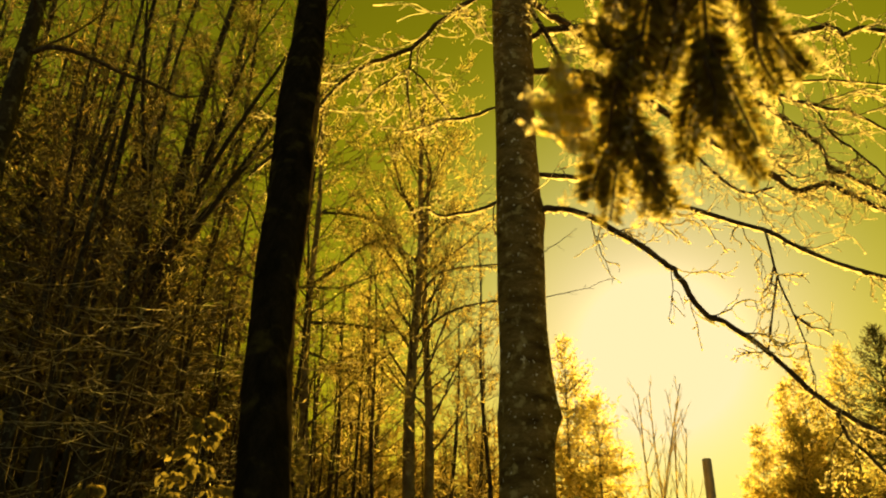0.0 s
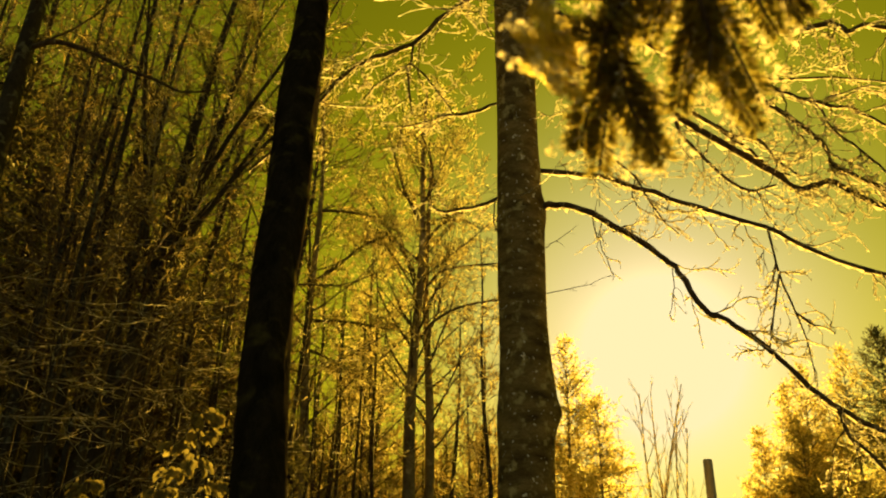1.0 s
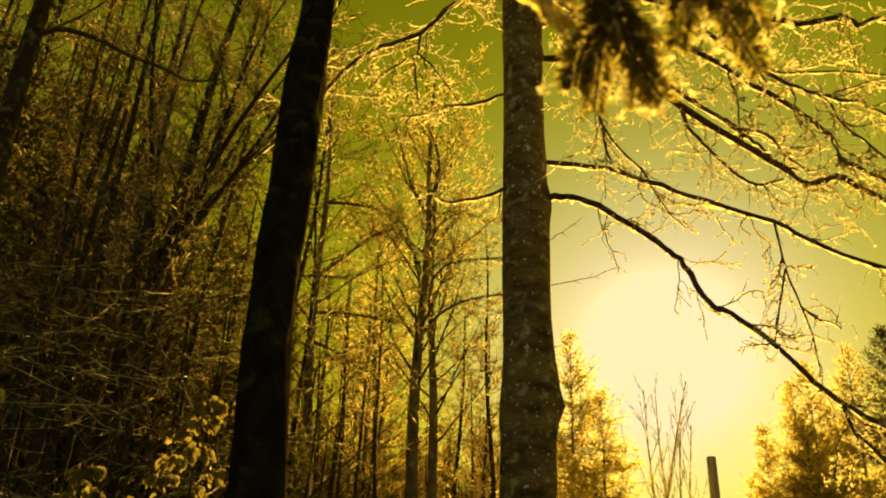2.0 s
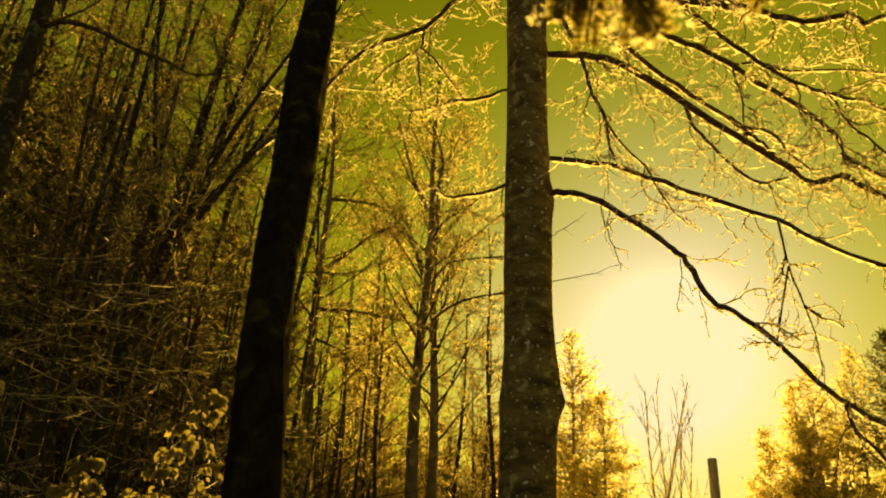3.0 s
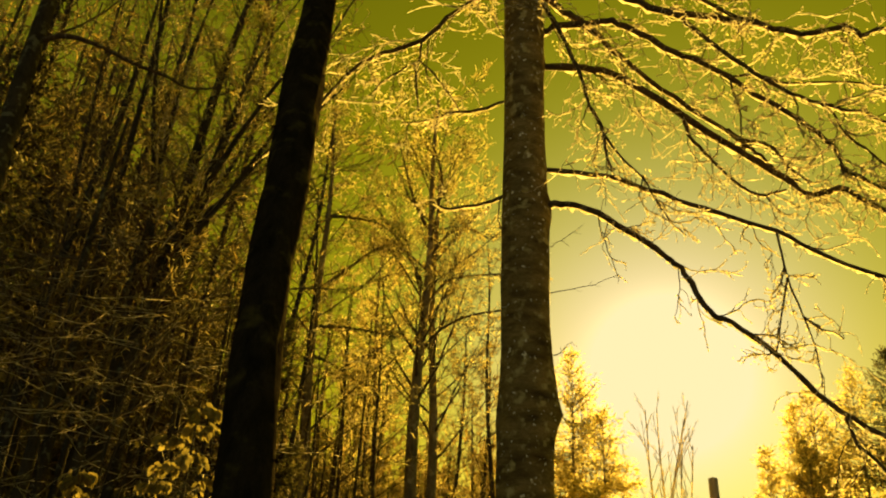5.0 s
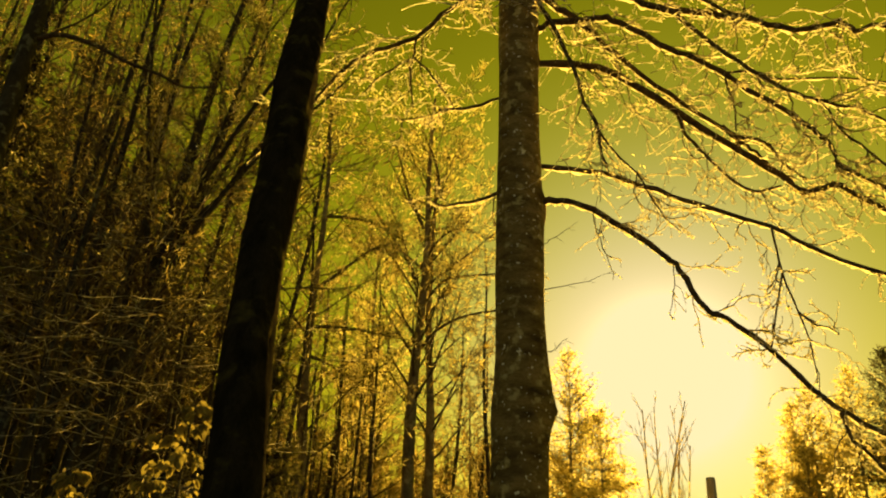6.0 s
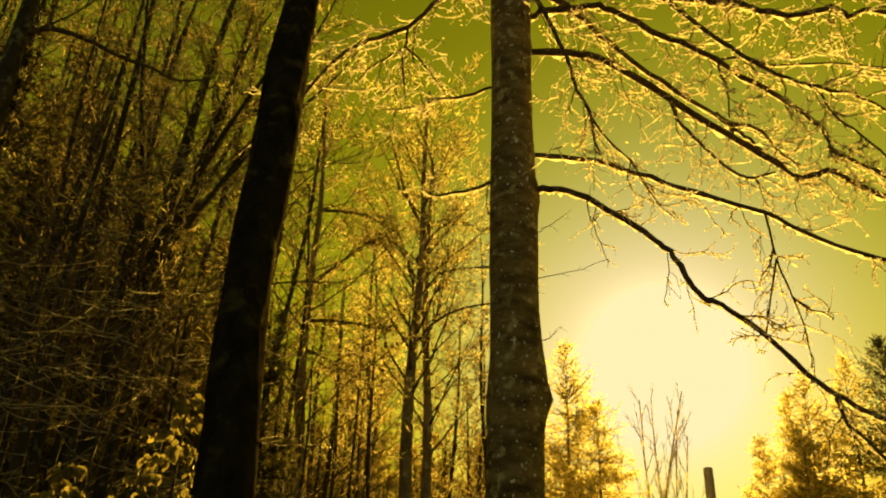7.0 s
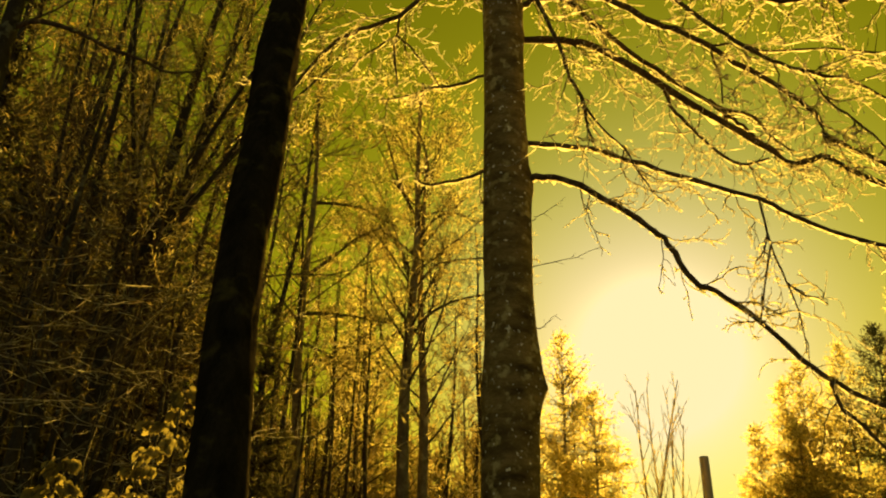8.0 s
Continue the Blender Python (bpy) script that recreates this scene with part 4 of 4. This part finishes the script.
def make_bare_shrub(at, seed, height):
    rng = np.random.default_rng(seed)
    tree = thing("bare_tree", at, "small bare tree with steep thin stems painted pale for the sun", "tree", "bare trees in the clearing")
    for k in range(4):
        a = k * 1.6 + rng.uniform(-0.3, 0.3)
        line = wander(rng, (0.1 * math.cos(a), 0.1 * math.sin(a), -0.2), (0.1 * math.cos(a), 0.1 * math.sin(a), 1), height * rng.uniform(0.85, 1.05), 12, 0.03, 0.0)
        w = Tubes()
        w.tube(line, np.linspace(0.075, 0.014, 13), 6)
        spray(rng, w, None, line, 0.026, 2.0, 9, 1, 0.06, 0.08, 0.5, fan=0.42, thin=0.009)
        # stem colour carries the sunlight that backlit stems lack
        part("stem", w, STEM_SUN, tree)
    return tree


make_bare_shrub(on_ground(7.45, 26), 51, 9.6)
make_bare_shrub(on_ground(6.2, 26.5), 52, 9.8)


def make_pole():
    at = on_ground(9.36, 28)
    pole = thing("wooden_pole", at, "weathered wooden pole with a flat sawn top", "pole")
    h = 8.05 - at[2]
    tb = Tubes()
    zs = np.concatenate([np.linspace(-0.3, h - 0.03, 14), [h]])
    r = np.interp(zs, [0, h - 0.03, h], [0.2, 0.15, 0.13])
    tb.tube(np.stack([-0.09 * zs / h, 0 * zs, zs], 1), r, 16, trunk_lumps(2.2, 0.03, 2))
    part("shaft", tb, POLE_WOOD, pole)


make_pole()


# ---------------------------------------------------------------- the undergrowth
def make_leafy_shrub(at, seed, height, wide):
    rng = np.random.default_rng(seed)
    shrub = thing("leafy_shrub", at, "young shrub with drooping broad pale leaves among the trunks", "shrub", "leafy shrubs")
    tb = Tubes()
    zs = np.linspace(-0.1, height, 8)
    tb.tube(np.stack([0 * zs, 0 * zs, zs], 1), np.linspace(0.04, 0.006, 8), 8)
    part("stem", tb, BARK_WOOD, shrub)
    for k in range(30):
        f = k / 30
        z = height * (0.4 + 0.6 * f)
        a = k * 2.4 + rng.uniform(-0.3, 0.3)
        ln = wide * (1 - f) ** 0.6 * rng.uniform(0.7, 1.1) + 0.06
        line = wander(rng, (0, 0, z), (math.cos(a), math.sin(a), 0.3), ln, 6, 0.08, -0.09)
        w, lv = Tubes(), Tubes()
        w.tube(line, np.linspace(0.009, 0.003, 7), 4)
        for i in range(2, 7):
            d = unit(line[i] - line[i - 1])
            for _ in range(8):
                lv.broad_leaf(line[i] + rng.normal(size=3) * 0.02, d * 0.7 + rng.normal(size=3) * 0.35 + np.array((0, 0, -0.4)), rng.uniform(0.04, 0.085), rng)
        twig = part("twig", w, TWIG, shrub)
        part("foliage", lv, LEAF_BROAD, twig, "broad pale drooping leaves", False)
    return shrub


def make_rimed_shrub(at, seed, height):
    rng = np.random.default_rng(seed)
    shrub = thing("rimed_shrub", at, "bare shrub with long level twigs edged in frost", "shrub", "shrubs under the trees")
    for k in range(3):
        stem = wander(rng, (0.05 * k, 0, -0.1), (rng.normal() * 0.12, rng.normal() * 0.12, 1), height * rng.uniform(0.8, 1.05), 12, 0.05, 0.02)
        w, tw, lv = Tubes(), Tubes(), Tubes()
        w.tube(stem, np.linspace(0.028, 0.005, 13), 6)
        # long wavy branches, nearly level, each with short side twigs
        for j in range(11):
            i = rng.integers(6, 13)
            way = np.array((rng.choice((-1, 1)), rng.normal() * 0.5, rng.uniform(-0.08, 0.32)))
            branch = wander(rng, stem[i], way, rng.uniform(0.6, 1.5), 11, 0.12, 0.01)
            tw.tube(branch, np.linspace(0.0048, 0.0016, 12), 4)
            lv.fringe(curve(branch, 2)[4:], np.full(19, 0.0045), rng)
            for m in range(2, 12):
                if rng.random() < 0.7:
                    side = wander(rng, branch[m], unit(branch[m] - branch[m - 1]) + rng.normal(size=3) * 0.55, rng.uniform(0.08, 0.24), 4, 0.2, 0.0)
                    tw.tube(side, np.linspace(0.0024, 0.0012, 5), 3)
                    lv.rime(side, 1, 0.014, rng)
        st = part("stem", w, BARK_WOOD, shrub)
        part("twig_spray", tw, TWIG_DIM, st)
        part("rime", lv, LEAF_FROST, st, "", False)
    return shrub


for k, (x, y, h) in enumerate(((-3.1, 8.4, 5.6), (-4.4, 9.6, 7.0), (-2.6, 9.8, 6.0), (-4.9, 9.2, 6.4), (-3.9, 8.9, 6.0), (-5.7, 10.6, 7.2))):
    make_rimed_shrub(on_ground(x, y), 80 + k, h)
make_leafy_shrub(on_ground(-1.86, 7.0), 71, 3.62, 0.62)
make_leafy_shrub(on_ground(-2.72, 7.0), 72, 3.02, 0.34)
make_leafy_shrub(on_ground(-3.7, 7.0), 73, 3.6, 0.25)


# ---------------------------------------------------------------- the fir bough overhead
def make_fir_bough():
    rng = np.random.default_rng(91)
    at = np.array((0.19, 0.30, 2.34))
    bough = thing("fir_bough", tuple(at), "hanging fir bough with dense dark flat needles, close overhead", "branch")
    stem = Tubes()
    stem.tube(curve([(0, -0.6, 0.25), (0, -0.3, 0.14), (0, 0, 0), (-0.016, 0.08, -0.13)], 5), np.linspace(0.009, 0.004, 16), 7)
    part("stem", stem, TWIG_LIMB, bough)
    sprays = [
        (0.018, [(0.174, 0.379, 2.21), (0.160, 0.395, 2.18), (0.145, 0.405, 2.159), (0.139, 0.422, 2.125), (0.130, 0.439, 2.09), (0.123, 0.471, 2.025)]),
        (0.018, [(0.132, 0.437, 2.094), (0.141, 0.452, 2.063), (0.165, 0.466, 2.033)]),
        (0.0145, [(0.134, 0.425, 2.108), (0.116, 0.428, 2.101), (0.102, 0.427, 2.104)]),
        (0.018, [(0.132, 0.444, 2.09), (0.115, 0.460, 2.059), (0.112, 0.469, 2.041)]),
        (0.018, [(0.175, 0.383, 2.214), (0.180, 0.398, 2.184), (0.185, 0.418, 2.142), (0.181, 0.431, 2.115), (0.177, 0.442, 2.094), (0.173, 0.456, 2.065)]),
        (0.0145, [(0.184, 0.414, 2.139), (0.198, 0.427, 2.112), (0.222, 0.446, 2.072)]),
        (0.014, [(0.183, 0.434, 2.122), (0.204, 0.450, 2.087), (0.227, 0.465, 2.057)]),
        (0.0145, [(0.177, 0.386, 2.218), (0.205, 0.401, 2.188), (0.221, 0.414, 2.16), (0.241, 0.426, 2.137), (0.255, 0.432, 2.123)]),
        (0.013, [(0.214, 0.407, 2.153), (0.220, 0.420, 2.126), (0.234, 0.429, 2.106)]),
        (0.015, [(0.171, 0.400, 2.201), (0.167, 0.419, 2.163), (0.162, 0.438, 2.124)]),
        (0.015, [(0.142, 0.415, 2.138), (0.120, 0.421, 2.128), (0.108, 0.413, 2.144)]),
        (0.015, [(0.150, 0.399, 2.183), (0.126, 0.409, 2.162), (0.118, 0.425, 2.129)]),
        (0.015, [(0.166, 0.402, 2.187), (0.164, 0.422, 2.145), (0.155, 0.441, 2.107)]),
        (0.014, [(0.200, 0.405, 2.202), (0.217, 0.419, 2.174), (0.228, 0.430, 2.150)]),
        (0.014, [(0.134, 0.418, 2.121), (0.123, 0.428, 2.101), (0.119, 0.443, 2.070)]),
        (0.014, [(0.147, 0.453, 2.083), (0.155, 0.465, 2.059), (0.152, 0.477, 2.034)]),
        (0.013, [(0.181, 0.417, 2.122), (0.189, 0.428, 2.099), (0.188, 0.438, 2.078)]),
        (0.015, [(0.108, 0.444, 2.117), (0.085, 0.396, 2.073), (0.067, 0.349, 2.055)]),
        (0.015, [(0.107, 0.444, 2.091), (0.082, 0.391, 2.055), (0.061, 0.349, 2.023)]),
        (0.014, [(0.105, 0.444, 2.072), (0.079, 0.402, 2.044), (0.066, 0.354, 2.015)]),
        (0.014, [(0.109, 0.444, 2.102), (0.084, 0.402, 2.071), (0.069, 0.338, 2.028)]),
    ]
    hang = np.array((0.004, -0.03, 1.755))
    for number, (size, ctrl) in enumerate(sprays):
        line = curve(hang + (np.array(ctrl) - hang) * 0.95 - at, 8)
        tw, nd = Tubes(), Tubes()
        tw.tube(line, np.linspace(0.0022, 0.0009, len(line)), 5)
        span = float(np.linalg.norm(np.diff(line, axis=0), axis=1).sum())
        facing = unit(np.array((0.0, -0.85, -0.5)) + rng.normal(size=3) * 0.2)
        many = int(span * (1700 if number >= len(sprays) - 4 else 5200))
        for k in range(many):
            s = (k + rng.random()) / many * (len(line) - 1)
            i = min(int(s), len(line) - 2)
            p = line[i] + (line[i + 1] - line[i]) * (s - i)
            t = unit(line[i + 1] - line[i])
            side = unit(np.cross(t, facing)) * (1 if k % 2 else -1)
            d = unit(side + t * rng.uniform(0.35, 0.8) + facing * rng.normal() * 0.35)
            ln = size * rng.uniform(0.7, 1.1) * (1 - 0.35 * (s / (len(line) - 1)) ** 3)
            nd.leaf(p, d, ln, 0.06, rng)
        # the last four sprays take the sunlit needle colour
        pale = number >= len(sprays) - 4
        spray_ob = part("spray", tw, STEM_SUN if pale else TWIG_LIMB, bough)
        part("needles", nd, NEEDLE_SUN if pale else NEEDLE, spray_ob, "fir needles painted pale yellow for sunlight" if pale else "flat dark green needles", False)
        frost = Tubes()
        for k in range(int(span * (500 if pale else 950))):
            s = rng.random() ** 0.6 * (len(line) - 1)
            i = min(int(s), len(line) - 2)
            t = unit(line[i + 1] - line[i])
            side = unit(np.cross(t, facing)) * rng.choice((-1, 1))
            q = line[i] + (side + t * 0.5) * size * rng.uniform(0.7, 1.1)
            frost.leaf(q, rng.normal(size=3), rng.uniform(0.002, 0.0065), 0.3, rng)
        if frost.blades:
            part("rime", frost, LEAF_FROST, spray_ob, "crumbs of frost on the needle tips", False)
    return bough


make_fir_bough()
